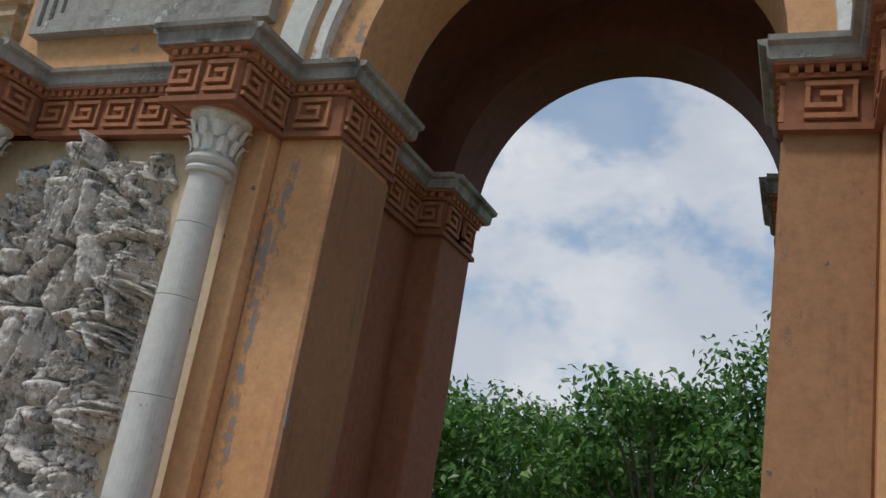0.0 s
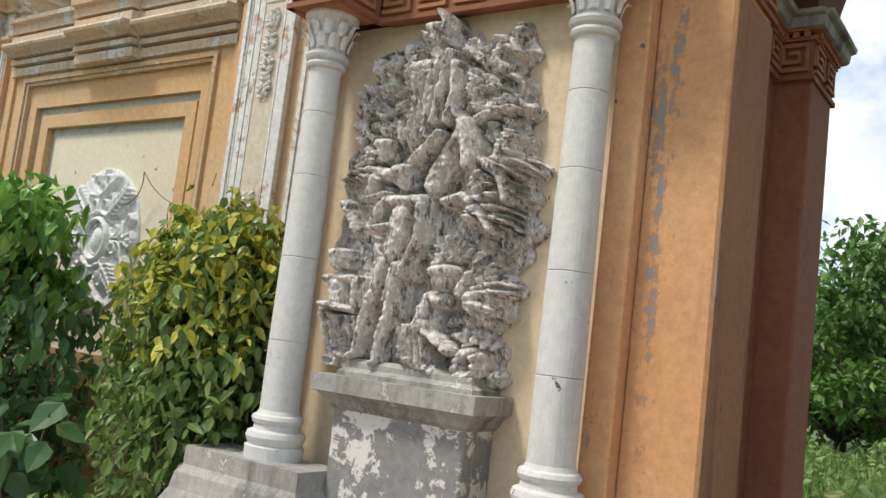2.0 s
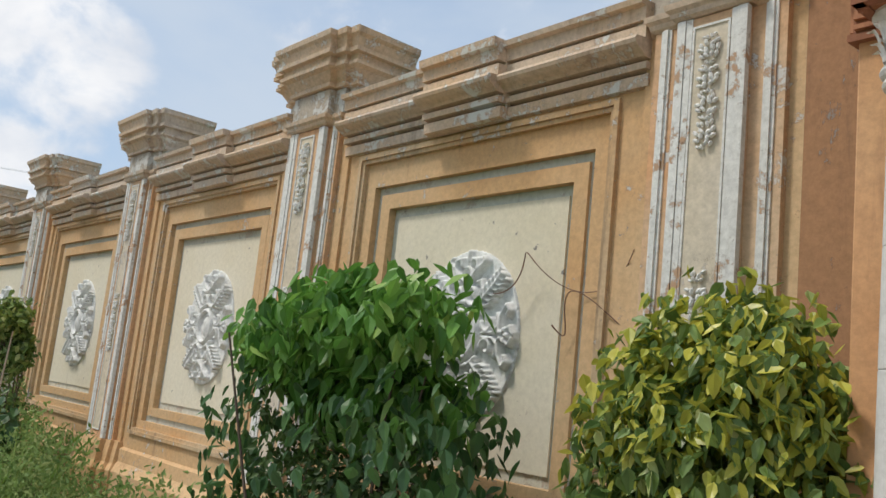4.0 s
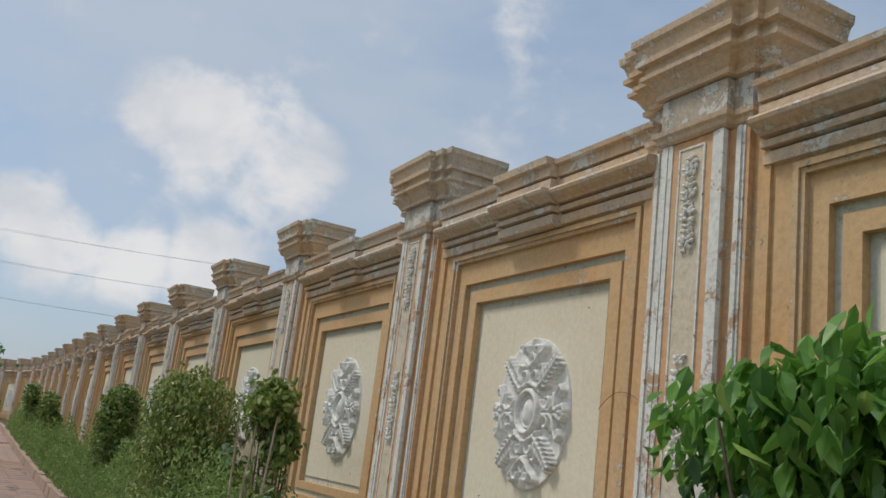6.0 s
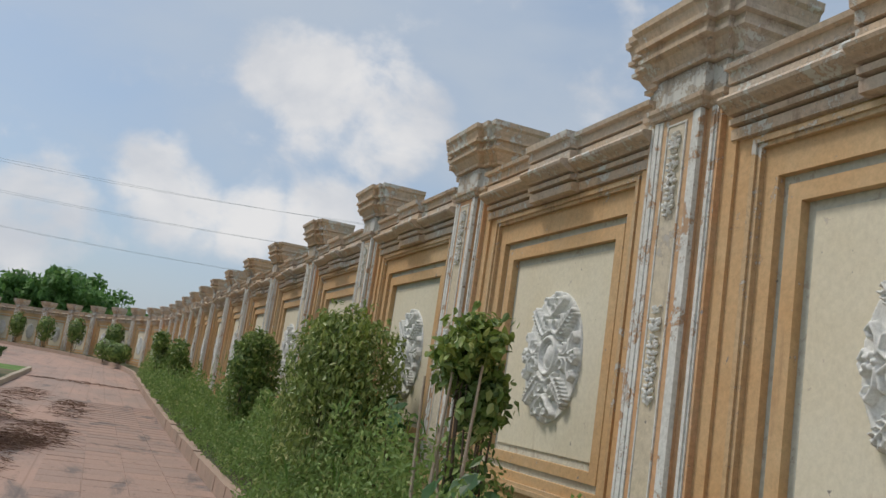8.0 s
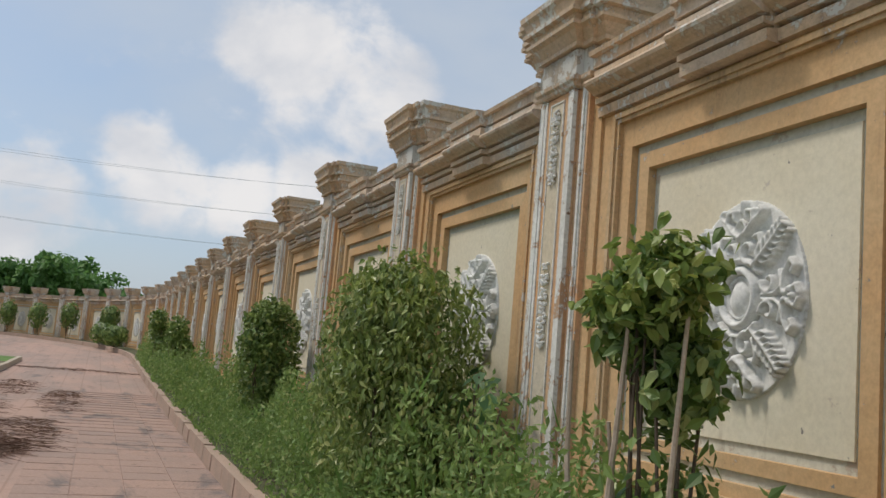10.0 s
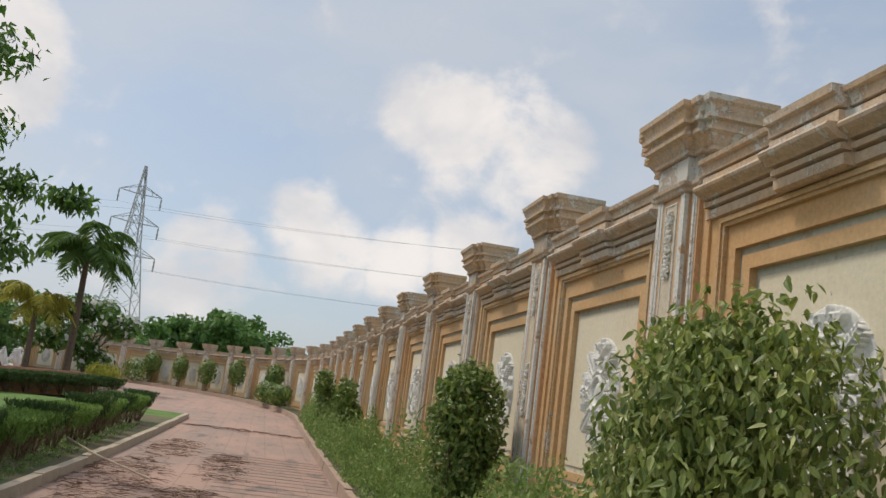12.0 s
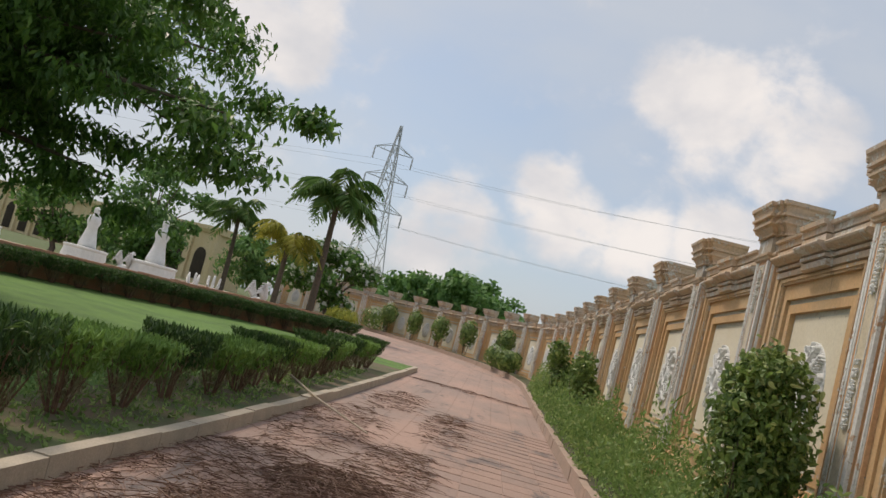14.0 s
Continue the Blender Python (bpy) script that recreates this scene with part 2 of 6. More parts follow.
M_PALACE = plain("ochre palace plaster", (0.60, 0.47, 0.27), (0.64, 0.53, 0.34), 0.8, 0.85)
M_DARK = plain("opening shade", (0.11, 0.085, 0.06), (0.08, 0.065, 0.05), 3, 0.9)
# shrub leaves: the palest colour also paints in glossy highlights
L_BUSH = leaf_material("shrub leaves", (0.045, 0.105, 0.026), (0.25, 0.37, 0.10), (0.56, 0.60, 0.24), 0.38)
L_FRESH = leaf_material("fresh shrub leaves", (0.06, 0.12, 0.03), (0.36, 0.46, 0.14), (0.70, 0.70, 0.36), 0.38)
L_TIP = leaf_material("light young leaves", (0.13, 0.22, 0.04), (0.34, 0.40, 0.10), (0.54, 0.54, 0.20), 0.45)
L_LIME = leaf_material("yellow-green leaves", (0.24, 0.31, 0.05), (0.60, 0.56, 0.08), (0.80, 0.72, 0.15), 0.36)
L_VINE = leaf_material("vine leaves", (0.045, 0.15, 0.028), (0.19, 0.42, 0.07), (0.44, 0.62, 0.17), 0.42)
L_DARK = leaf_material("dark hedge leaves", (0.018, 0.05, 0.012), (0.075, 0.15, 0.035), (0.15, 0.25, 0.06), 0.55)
L_HEDGE = leaf_material("clipped hedge sprigs", (0.11, 0.215, 0.05), (0.24, 0.40, 0.09), (0.315, 0.494, 0.113), 0.6)
L_DRY = leaf_material("browned hedge sprigs", (0.209, 0.174, 0.105), (0.348, 0.279, 0.186), (0.232, 0.303, 0.117), 0.8)
L_BROAD = leaf_material("dark broad leaves", (0.025, 0.08, 0.028), (0.085, 0.20, 0.06), (0.15, 0.29, 0.09), 0.4)
L_TREE = leaf_material("tree leaves", (0.035, 0.095, 0.02), (0.13, 0.275, 0.055), (0.26, 0.44, 0.09))
L_FAR = leaf_material("distant foliage", (0.06, 0.15, 0.045), (0.17, 0.33, 0.085), (0.27, 0.43, 0.13), 0.6)
L_WEED = leaf_material("weed leaves", (0.10, 0.19, 0.05), (0.29, 0.43, 0.13), (0.52, 0.56, 0.25), 0.6)
L_GRASS = leaf_material("tall grass", (0.109, 0.232, 0.046), (0.232, 0.403, 0.078), (0.434, 0.496, 0.186), 0.6)
L_PALM = leaf_material("palm leaflets", (0.054, 0.132, 0.031), (0.139, 0.248, 0.062), (0.248, 0.310, 0.093), 0.4)
L_PALMY = leaf_material("yellowing palm leaflets", (0.217, 0.232, 0.046), (0.465, 0.434, 0.078), (0.651, 0.589, 0.124), 0.4)
L_FLOWER = leaf_material("white blossoms", (0.62, 0.64, 0.58), (0.75, 0.76, 0.70))


def paving():
    """Pinkish paving with dirt, damp grey patches and faint slab joints."""
    m, n, l, b = material("pinkish paving", 0.85)
    co, wide = world_coords(n, l), world_coords(n, l, (0.35, 1.0, 1.0))
    c = mix(n, l, ramp(n, l, noise_node(n, l, wide, 0.9, 6, 0.65), 0.40, 0.60), (0.44, 0.29, 0.23), (0.34, 0.25, 0.21))
    c = mix(n, l, ramp(n, l, noise_node(n, l, wide, 1.7, 8, 0.7, 0.5), 0.56, 0.66), c, (0.20, 0.16, 0.145))
    c = mix(n, l, ramp(n, l, noise_node(n, l, co, 6, 6, 0.7), 0.60, 0.72), c, (0.10, 0.065, 0.055))
    br = n.new("ShaderNodeTexBrick")
    br.inputs["Scale"].default_value, br.inputs["Mortar Size"].default_value = 1.0, 0.012
    br.inputs["Brick Width"].default_value, br.inputs["Row Height"].default_value, br.offset = 0.6, 0.45, 0.0
    br.inputs["Color1"].default_value = br.inputs["Color2"].default_value = (1, 1, 1, 1)
    br.inputs["Mortar"].default_value = (0.84, 0.82, 0.81, 1)
    l.new(co, br.inputs["Vector"])
    c = mix(n, l, 1.0, c, br.outputs["Color"], "MULTIPLY")
    f = noise_node(n, l, co, 55, 4)
    c = mix(n, l, 1.0, c, ramp(n, l, f, 0.25, 0.75, (0.82, 0.82, 0.82), (1.1, 1.1, 1.1)), "MULTIPLY")
    l.new(c, b.inputs["Base Color"])
    bump(n, l, b, f, 0.4, 0.01)
    return m


M_ROAD = paving()


# ---- mesh helpers ----
def part(name, bm, mat, parent=None, label="", smooth=False):
    me = bpy.data.meshes.new(name)
    bm.to_mesh(me)
    bm.free()
    me.materials.append(mat)
    if smooth:
        me.polygons.foreach_set("use_smooth", [True] * len(me.polygons))
    ob = new(name, me)
    if parent:
        ob.parent = parent
    return tagged(ob, label)


def mesh_part(name, verts, faces, mat, parent=None, label="", smooth=False):
    me = bpy.data.meshes.new(name)
    me.from_pydata([tuple(v) for v in verts], [], faces)
    me.materials.append(mat)
    if smooth:
        me.polygons.foreach_set("use_smooth", [True] * len(me.polygons))
    ob = new(name, me)
    if parent:
        ob.parent = parent
    return tagged(ob, label)


def hexa(bm, lo, hi):
    """Eight corners: lower rectangle lo=(x0,x1,y0,y1,z), upper rectangle hi."""
    v = [bm.verts.new((x, y, r[4])) for r in (lo, hi) for x, y in ((r[0], r[2]), (r[1], r[2]), (r[1], r[3]), (r[0], r[3]))]
    for q in ((3, 2, 1, 0), (4, 5, 6, 7), (0, 1, 5, 4), (1, 2, 6, 5), (2, 3, 7, 6), (3, 0, 4, 7)):
        bm.faces.new([v[i] for i in q])


def box(bm, x0, x1, y0, y1, z0, z1):
    hexa(bm, (x0, x1, y0, y1, z0), (x0, x1, y0, y1, z1)) if False else hexa(bm, (x0, x1, y0, y1, z0), (x0, x1, y0, y1, z1))


def bar(x0, x1, y0, y1, z0, z1):
    bm = bmesh.new()
    hexa(bm, (x0, x1, y0, y1, z0), (x0, x1, y0, y1, z1))
    return bm


def softened(bm, width=0.006):
    bmesh.ops.bevel(bm, geom=[e for e in bm.edges], offset=width, segments=1, affect="EDGES", profile=0.5)
    return bm


def prism(bm, pts, x0, x1):
    """A closed (y, z) outline drawn out along x."""
    a, b = [bm.verts.new((x0, y, z)) for y, z in pts], [bm.verts.new((x1, y, z)) for y, z in pts]
    k = len(pts)
    for i in range(k):
        bm.faces.new((a[i], a[(i + 1) % k], b[(i + 1) % k], b[i]))
    bm.faces.new(a[::-1])
    bm.faces.new(b)
    bmesh.ops.recalc_face_normals(bm, faces=bm.faces[:])


def ring(bm, hw, z0, z1, hw2, z2, z3, yf, yb):
    """A rectangular frame: outer half-width hw, z0..z1; inner hw2, z2..z3."""
    o = [(-hw, z0), (hw, z0), (hw, z1), (-hw, z1)]
    i = [(-hw2, z2), (hw2, z2), (hw2, z3), (-hw2, z3)]
    vo, vi = [bm.verts.new((x, yf, z)) for x, z in o], [bm.verts.new((x, yf, z)) for x, z in i]
    bo, bi = [bm.verts.new((x, yb, z)) for x, z in o], [bm.verts.new((x, yb, z)) for x, z in i]
    for k in range(4):
        j = (k + 1) % 4
        bm.faces.new((vo[k], vo[j], vi[j], vi[k]))
        bm.faces.new((vi[k], vi[j], bi[j], bi[k]))
        bm.faces.new((bo[k], bi[k], bi[j], bo[j]))
        bm.faces.new((vo[k], bo[k], bo[j], vo[j]))


def lathe(bm, prof, cx=0.0, cy=0.0, seg=28):
    rows = []
    for r, z in prof:
        rows.append([bm.verts.new((cx + r * math.cos(2 * math.pi * i / seg), cy + r * math.sin(2 * math.pi * i / seg), z)) for i in range(seg)])
    for a, b in zip(rows, rows[1:]):
        for i in range(seg):
            j = (i + 1) % seg
            bm.faces.new((a[i], a[j], b[j], b[i]))
    bm.faces.new(rows[0][::-1])
    bm.faces.new(rows[-1])


def tube(bm, pts, r0, r1, seg=6):
    """A tapered round bar through the points."""
    pts = [Vector(p) for p in pts]
    rows = []
    for i, p in enumerate(pts):
        d = (pts[min(i + 1, len(pts) - 1)] - pts[max(i - 1, 0)]).normalized()
        u = d.orthogonal().normalized()
        w = d.cross(u)
        r = r0 + (r1 - r0) * i / (len(pts) - 1)
        rows.append([bm.verts.new(p + r * (math.cos(2 * math.pi * k / seg) * u + math.sin(2 * math.pi * k / seg) * w)) for k in range(seg)])
    for a, b in zip(rows, rows[1:]):
        if a[0].co != b[0].co:
            ang = [min(range(seg), key=lambda k: (b[k].co - a[0].co).length)][0]
            for k in range(seg):
                bm.faces.new((a[k], a[(k + 1) % seg], b[(k + 1 + ang) % seg], b[(k + ang) % seg]))
    bm.faces.new(rows[0][::-1])
    bm.faces.new(rows[-1])


def leaves(points, normals, size, rng, wide=0.5, droop=0.3, spread=0.6, vary=0.35, full=False):
    """Pointed folded leaves, two to a side, at the points."""
    k = len(points)
    nrm = normals + rng.normal(0, spread, (k, 3))
    nrm /= np.linalg.norm(nrm, axis=1)[:, None] + 1e-9
    t = rng.normal(0, 1, (k, 3))
    t[:, 2] -= droop * 3
    t -= nrm * np.sum(t * nrm, axis=1)[:, None]
    t /= np.linalg.norm(t, axis=1)[:, None] + 1e-9
    s = np.cross(nrm, t)
    ln = size * (1 + rng.uniform(-vary, vary, k))[:, None]
    wd = ln * wide * 0.5
    base = points - t * ln * 0.4
    mid = points - nrm * ln * 0.05
    a, b = mid + s * wd, mid - s * wd
    a, b = a + nrm * ln * 0.07, b + nrm * ln * 0.07
    tip = points + t * ln * 0.6 - nrm * ln * 0.12
    if full:
        a0, b0 = (base + a) / 2 + s * wd * 0.45, (base + b) / 2 - s * wd * 0.45
        a1, b1 = a * 0.45 + tip * 0.55 + s * wd * 0.18, b * 0.45 + tip * 0.55 - s * wd * 0.18
        keel = points - nrm * ln * 0.09
        v = np.stack([base, a0, a, a1, tip, b1, b, b0, keel], axis=1).reshape(-1, 3)
        i = np.arange(k) * 9
        f = np.concatenate([np.stack([i, i + 1, i + 2, i + 8], 1), np.stack([i + 8, i + 2, i + 3, i + 4], 1), np.stack([i, i + 8, i + 6, i + 7], 1), np.stack([i + 8, i + 4, i + 5, i + 6], 1)])
        return v, f.tolist()
    v = np.stack([base, a, tip, b], axis=1).reshape(-1, 3)
    i = np.arange(k) * 4
    f = np.concatenate([np.stack([i, i + 1, i + 2], 1), np.stack([i, i + 2, i + 3], 1)])
    return v, f.tolist()


def leaf_part(name, pts, nrm, size, mat, parent=None, label="", seed=1, **kw):
    v, f = leaves(np.array(pts), np.array(nrm), size, np.random.default_rng(seed), **kw)
    return mesh_part(name, v.tolist(), f, mat, parent, label)


def empty(name, m=None):
    ob = new(name)
    if m is not None:
        ob.matrix_world = m
    return ob


def slope(x):
    s = min(max((-18 - x) / 52, 0), 1)
    return 0.85 * (3 * s * s - 2 * s ** 3)


# ---- the garden wall: bays and pillars on one line that bends away ----
FIELD = 3.275
STEP = 3.05
BEND_X, BEND_R = -46.0, 38.0


def along(x, y):
    """The pose on the wall's line whose straight run has the given x; y across it."""
    if x >= BEND_X:
        return pose(x, y, 0)
    a = (BEND_X - x) / BEND_R
    r = BEND_R + (y - FIELD)
    return Matrix.Translation((BEND_X - r * math.sin(a), FIELD - BEND_R + r * math.cos(a), 0)) @ Matrix.Rotation(a, 4, "Z")


CORNICE = [(0.30, 3.02), (0.0, 3.02), (-0.03, 3.024), (-0.034, 3.080), (0.012, 3.083), (0.012, 3.098), (-0.052, 3.10), (-0.054, 3.132), (-0.012, 3.135), (-0.012, 3.149),
           (-0.066, 3.152), (-0.08, 3.163), (-0.112, 3.178), (-0.136, 3.195), (-0.143, 3.212), (-0.134, 3.228), (-0.072, 3.236), (-0.072, 3.300), (-0.022, 3.303), (-0.022, 3.317),
           (-0.08, 3.319), (-0.083, 3.384), (-0.115, 3.388), (-0.122, 3.415), (0.30, 3.42)]


def oval_relief(a, b, depth, nu=128, nv=150):
    """A carved oval: lobed disc, four leaf sprays, scrolls and a ringed boss, as a field of heights."""
    strokes = []

    def run(pts, rad, ht, taper=0.6):
        for i, (p, q) in enumerate(zip(pts, pts[1:])):
            k = 1 - taper * i / len(pts)
            strokes.append((*p, *q, rad * k * 0.72, ht * (0.75 + 0.25 * k)))

    def spiral(cx, cy, r, turn, start, sense):
        run([(cx + r * (1 - t / 16) * math.cos(start + sense * turn * t / 12), cy + r * (1 - t / 16) * math.sin(start + sense * turn * t / 12)) for t in range(13)], 0.048, 0.85, 0.3)

    def circle(r, rad, ht, n=28):
        run([(r * math.cos(2 * math.pi * t / n), r * math.sin(2 * math.pi * t / n)) for t in range(n + 1)], rad, ht, 0.0)

    circle(0.275, 0.07, 0.9)
    circle(0.20, 0.03, 0.55)
    strokes.append((-0.015, -0.03, 0.015, 0.03, 0.17, 0.75))
    for sy in (-1, 1):
        run([(0.36 * math.cos(q), sy * (0.08 + 0.30 * math.sin(q))) for q in (0.62, 0.95, 1.25, 1.57, 1.89, 2.19, 2.52)], 0.05, 0.8, 0.0)
        for sx in (-1, 1):
            spiral(sx * 0.15, sy * 0.46, 0.13, 5.6, -sy * math.pi / 2, -sx * sy)      # paired scrolls by the boss
            run([(0, sy * 0.60), (sx * 0.12, sy * 0.66), (sx * 0.22, sy * 0.76), (sx * 0.20, sy * 0.86), (sx * 0.11, sy * 0.87), (sx * 0.10, sy * 0.79)], 0.055, 0.9, 0.2)  # heart
            run([(sx * 0.22, sy * 0.76), (sx * 0.30, sy * 0.80), (sx * 0.35, sy * 0.85), (sx * 0.31, sy * 0.89)], 0.05, 0.8, 0.3)
            run([(sx * 0.02, sy * 0.58), (sx * 0.09, sy * 0.70), (sx * 0.02, sy * 0.78)], 0.04, 0.7, 0.2)
            run([(sx * 0.26, sy * 0.40), (sx * 0.34, sy * 0.52), (sx * 0.30, sy * 0.62), (sx * 0.22, sy * 0.60)], 0.05, 0.75, 0.3)
            rib = [(sx * (0.24 + 0.50 * t / 8 + 0.03 * math.sin(t * 0.4)), sy * (0.30 + 0.44 * t / 8)) for t in range(9)]
            run(rib, 0.036, 0.95, 0.3)                                               # feathered plume
            for t in range(1, 9):
                px, py = rib[t]
                ln = 0.185 - 0.008 * t
                for turn in (-1, 1):
                    d0, d1 = 0.72 + turn * 1.05, 0.72 + turn * 0.45
                    mx, my = px + sx * 0.55 * ln * math.cos(d0), py + sy * 0.55 * ln * math.sin(d0)
                    run([(px, py), (mx, my), (mx + sx * 0.5 * ln * math.cos(d1), my + sy * 0.5 * ln * math.sin(d1))], 0.034, 0.8, 0.35)
            spiral(sx * 0.50, sy * 0.145, 0.125, 5.4, math.pi * (1 if sx > 0 else 0), sy * sx)
            run([(sx * 0.40, sy * 0.02), (sx * 0.60, sy * 0.03), (sx * 0.70, sy * 0.10), (sx * 0.66, sy * 0.24)], 0.045, 0.8, 0.2)
            run([(sx * 0.72, sy * 0.06), (sx * 0.74, sy * 0.22), (sx * 0.82, sy * 0.34), (sx * 0.88, sy * 0.28), (sx * 0.84, sy * 0.22)], 0.05, 0.85, 0.3)
            run([(sx * 0.78, sy * 0.03), (sx * 0.90, sy * 0.10), (sx * 0.95, sy * 0.02)], 0.05, 0.8, 0.3)
        strokes.append((-0.02, sy * 0.60, 0.02, sy * 0.60, 0.055, 0.85))
        run([(0, sy * 0.86), (0, sy * 0.96)], 0.05, 0.7, 0.3)
    for sx in (-1, 1):
        for petal in range(5):
            q = 2 * math.pi * petal / 5
            strokes.append((sx * 0.80 + 0.05 * math.cos(q), 0.05 * math.sin(q), sx * 0.80 + 0.07 * math.cos(q), 0.07 * math.sin(q), 0.042, 0.95))
    U, V = np.meshgrid(np.linspace(-1.03, 1.03, nu + 1), np.linspace(-1.03, 1.03, nv + 1))
    H = 0.13 + 0.07 * np.clip((np.hypot(U, V) - 0.86) / 0.1, 0, 1)
    for ax, ay, bx, by, rad, ht in strokes:
        dx, dy = bx - ax, by - ay
        k = np.clip(((U - ax) * dx + (V - ay) * dy) / (dx * dx + dy * dy + 1e-9), 0, 1)
        q = np.hypot(U - ax - k * dx, V - ay - k * dy) / rad
        H = np.where(q < 1, np.maximum(H, 0.10 + 0.9 * ht * np.sqrt(np.clip(1 - q * q, 0, 1))), H)
    inside = np.hypot(U, V) < 0.99
    Y = np.where(inside, -depth * H, 0.012)
    verts = np.stack([a * U, Y, b * V], axis=2).reshape(-1, 3).tolist()
    ins, faces, row = inside.reshape(-1), [], nu + 1
    for i in range(nv):
        for j in range(nu):
            c = i * row + j
            if ins[c] or ins[c + 1] or ins[c + row] or ins[c + row + 1]:
                faces.append((c, c + 1, c + row + 1, c + row))
    return verts, faces


def wall_bay():
    bay = tagged(empty("wall_panel"), "ochre plastered wall bay with a framed cream panel", "wall", "bays of the garden wall", "structure")
    R1, R2, R3 = (1.03, 0.95, 3.00), (0.875, 1.07, 2.79), (0.735, 1.19, 2.65)
    bm = bmesh.new()
    ring(bm, 1.19, 0.0, 3.02, *R1, 0.0, 0.26)
    part("field", bm, M_ORANGE, bay)
    bm = bmesh.new()
    ring(bm, R1[0], R1[1], R1[2], R1[0] - 0.03, R1[1] + 0.03, R1[2] - 0.03, -0.022, 0.20)
    ring(bm, R1[0] - 0.03, R1[1] + 0.03, R1[2] - 0.03, R1[0] - 0.055, R1[1] + 0.055, R1[2] - 0.055, -0.008, 0.20)
    part("outer_moulding", bm, M_BEAD, bay, "peeling ochre bead moulding")
    bm = bmesh.new()
    ring(bm, R1[0] - 0.055, R1[1] + 0.055, R1[2] - 0.055, *R2, 0.022, 0.24)
    part("outer_band", bm, M_ORANGE, bay)
    bm = bmesh.new()
    ring(bm, *R2, R2[0] - 0.05, R2[1] + 0.05, R2[2] - 0.05, 0.066, 0.24)
    part("grey_band", bm, M_WASH, bay, "grey-green washed inner band")
    bm = bmesh.new()
    ring(bm, R2[0] - 0.05, R2[1] + 0.05, R2[2] - 0.05, *R3, 0.046, 0.24)
    part("inner_band", bm, M_ORANGE, bay)
    bm = bmesh.new()
    hexa(bm, (-R3[0], R3[0], 0.098, 0.24, R3[1]), (-R3[0], R3[0], 0.098, 0.24, R3[2]))
    part("panel_ground", bm, M_WASH, bay, "grey-green washed ground of the panel")
    bm = bmesh.new()
    hexa(bm, (-R3[0] + 0.055, R3[0] - 0.055, 0.086, 0.20, R3[1] + 0.055), (-R3[0] + 0.055, R3[0] - 0.055, 0.086, 0.20, R3[2] - 0.055))
    part("panel", bm, M_CREAM, bay, "flat cream plaster panel")
    bm = bmesh.new()
    prism(bm, CORNICE, -1.19, 1.19)
    part("cornice", bm, M_CORNICE, bay, "stained moulded cornice and coping")
    bm = bmesh.new()
    fore = [(y - 0.06 if y < 0.2 else -0.02, z) for y, z in CORNICE]
    prism(bm, [(y, z + 0.012 if z > 3.4 else z - 0.006) for y, z in fore], -0.31, 0.31)
    part("cornice_block", bm, M_CORNICE, bay, "projecting stepped cornice block")
    v, f = oval_relief(0.395, 0.465, 0.072)
    med = mesh_part("medallion", v, f, M_CARVED, bay, "white carved oval medallion with leaf scrolls", True)
    med.location = (0.035, 0.088, 1.895)
    bm = bmesh.new()
    prism(bm, [(0.0, 0.0), (-0.10, 0.0), (-0.10, 0.62), (-0.07, 0.66), (-0.04, 0.70), (-0.03, 0.80), (0.0, 0.82)], -1.19, 1.19)
    part("plinth", bm, M_ORANGE, bay, "moulded ochre wall plinth")
    return bay


def stack(bm, layers, prof, back):
    """Stepped mouldings: for each layer (half-width, front y) one lofted body along the (z, overhang) profile."""
    for i, (hw, yf) in enumerate(layers):
        rows = []
        for n, (z, o) in enumerate(prof):
            zz = z - (0.002 * i if n == len(prof) - 1 else -0.002 * i if n == 0 else 0)
            yb = back - 0.003 * i
            rows.append([bm.verts.new(c) for c in ((-hw - o, yf - o, zz), (hw + o, yf - o, zz), (hw + o, yb, zz), (-hw - o, yb, zz))])
        for a, b in zip(rows, rows[1:]):
            for k in range(4):
                bm.faces.new((a[k], a[(k + 1) % 4], b[(k + 1) % 4], b[k]))
        bm.faces.new(rows[0][::-1])
        bm.faces.new(rows[-1])


def carved_drop(bm, x, y, z0, z1, width, rng):
    """A hanging carved garland: overlapping buds and leaves."""
    n = int((z1 - z0) / (width * 0.26))
    for i in range(n):
        z = z0 + (i + 0.5) * (z1 - z0) / n
        taper = 0.55 + 0.45 * abs(math.sin(i * 0.75 + 0.4))
        for s in (-1, -0.4, 0.4, 1):
            w = width * 0.36 * taper
            m = Matrix.Translation((x + s * width * 0.36 * taper, y - 0.004 - rng.uniform(0, 0.006), z + rng.uniform(-0.01, 0.01))) @ Matrix.Rotation(s * 0.8 + rng.uniform(-0.6, 0.6), 4, "Y") @ Matrix.Diagonal((w * 0.42, 0.02, w * 0.8, 1))
            bmesh.ops.create_icosphere(bm, subdivisions=1, radius=0.62, matrix=m)


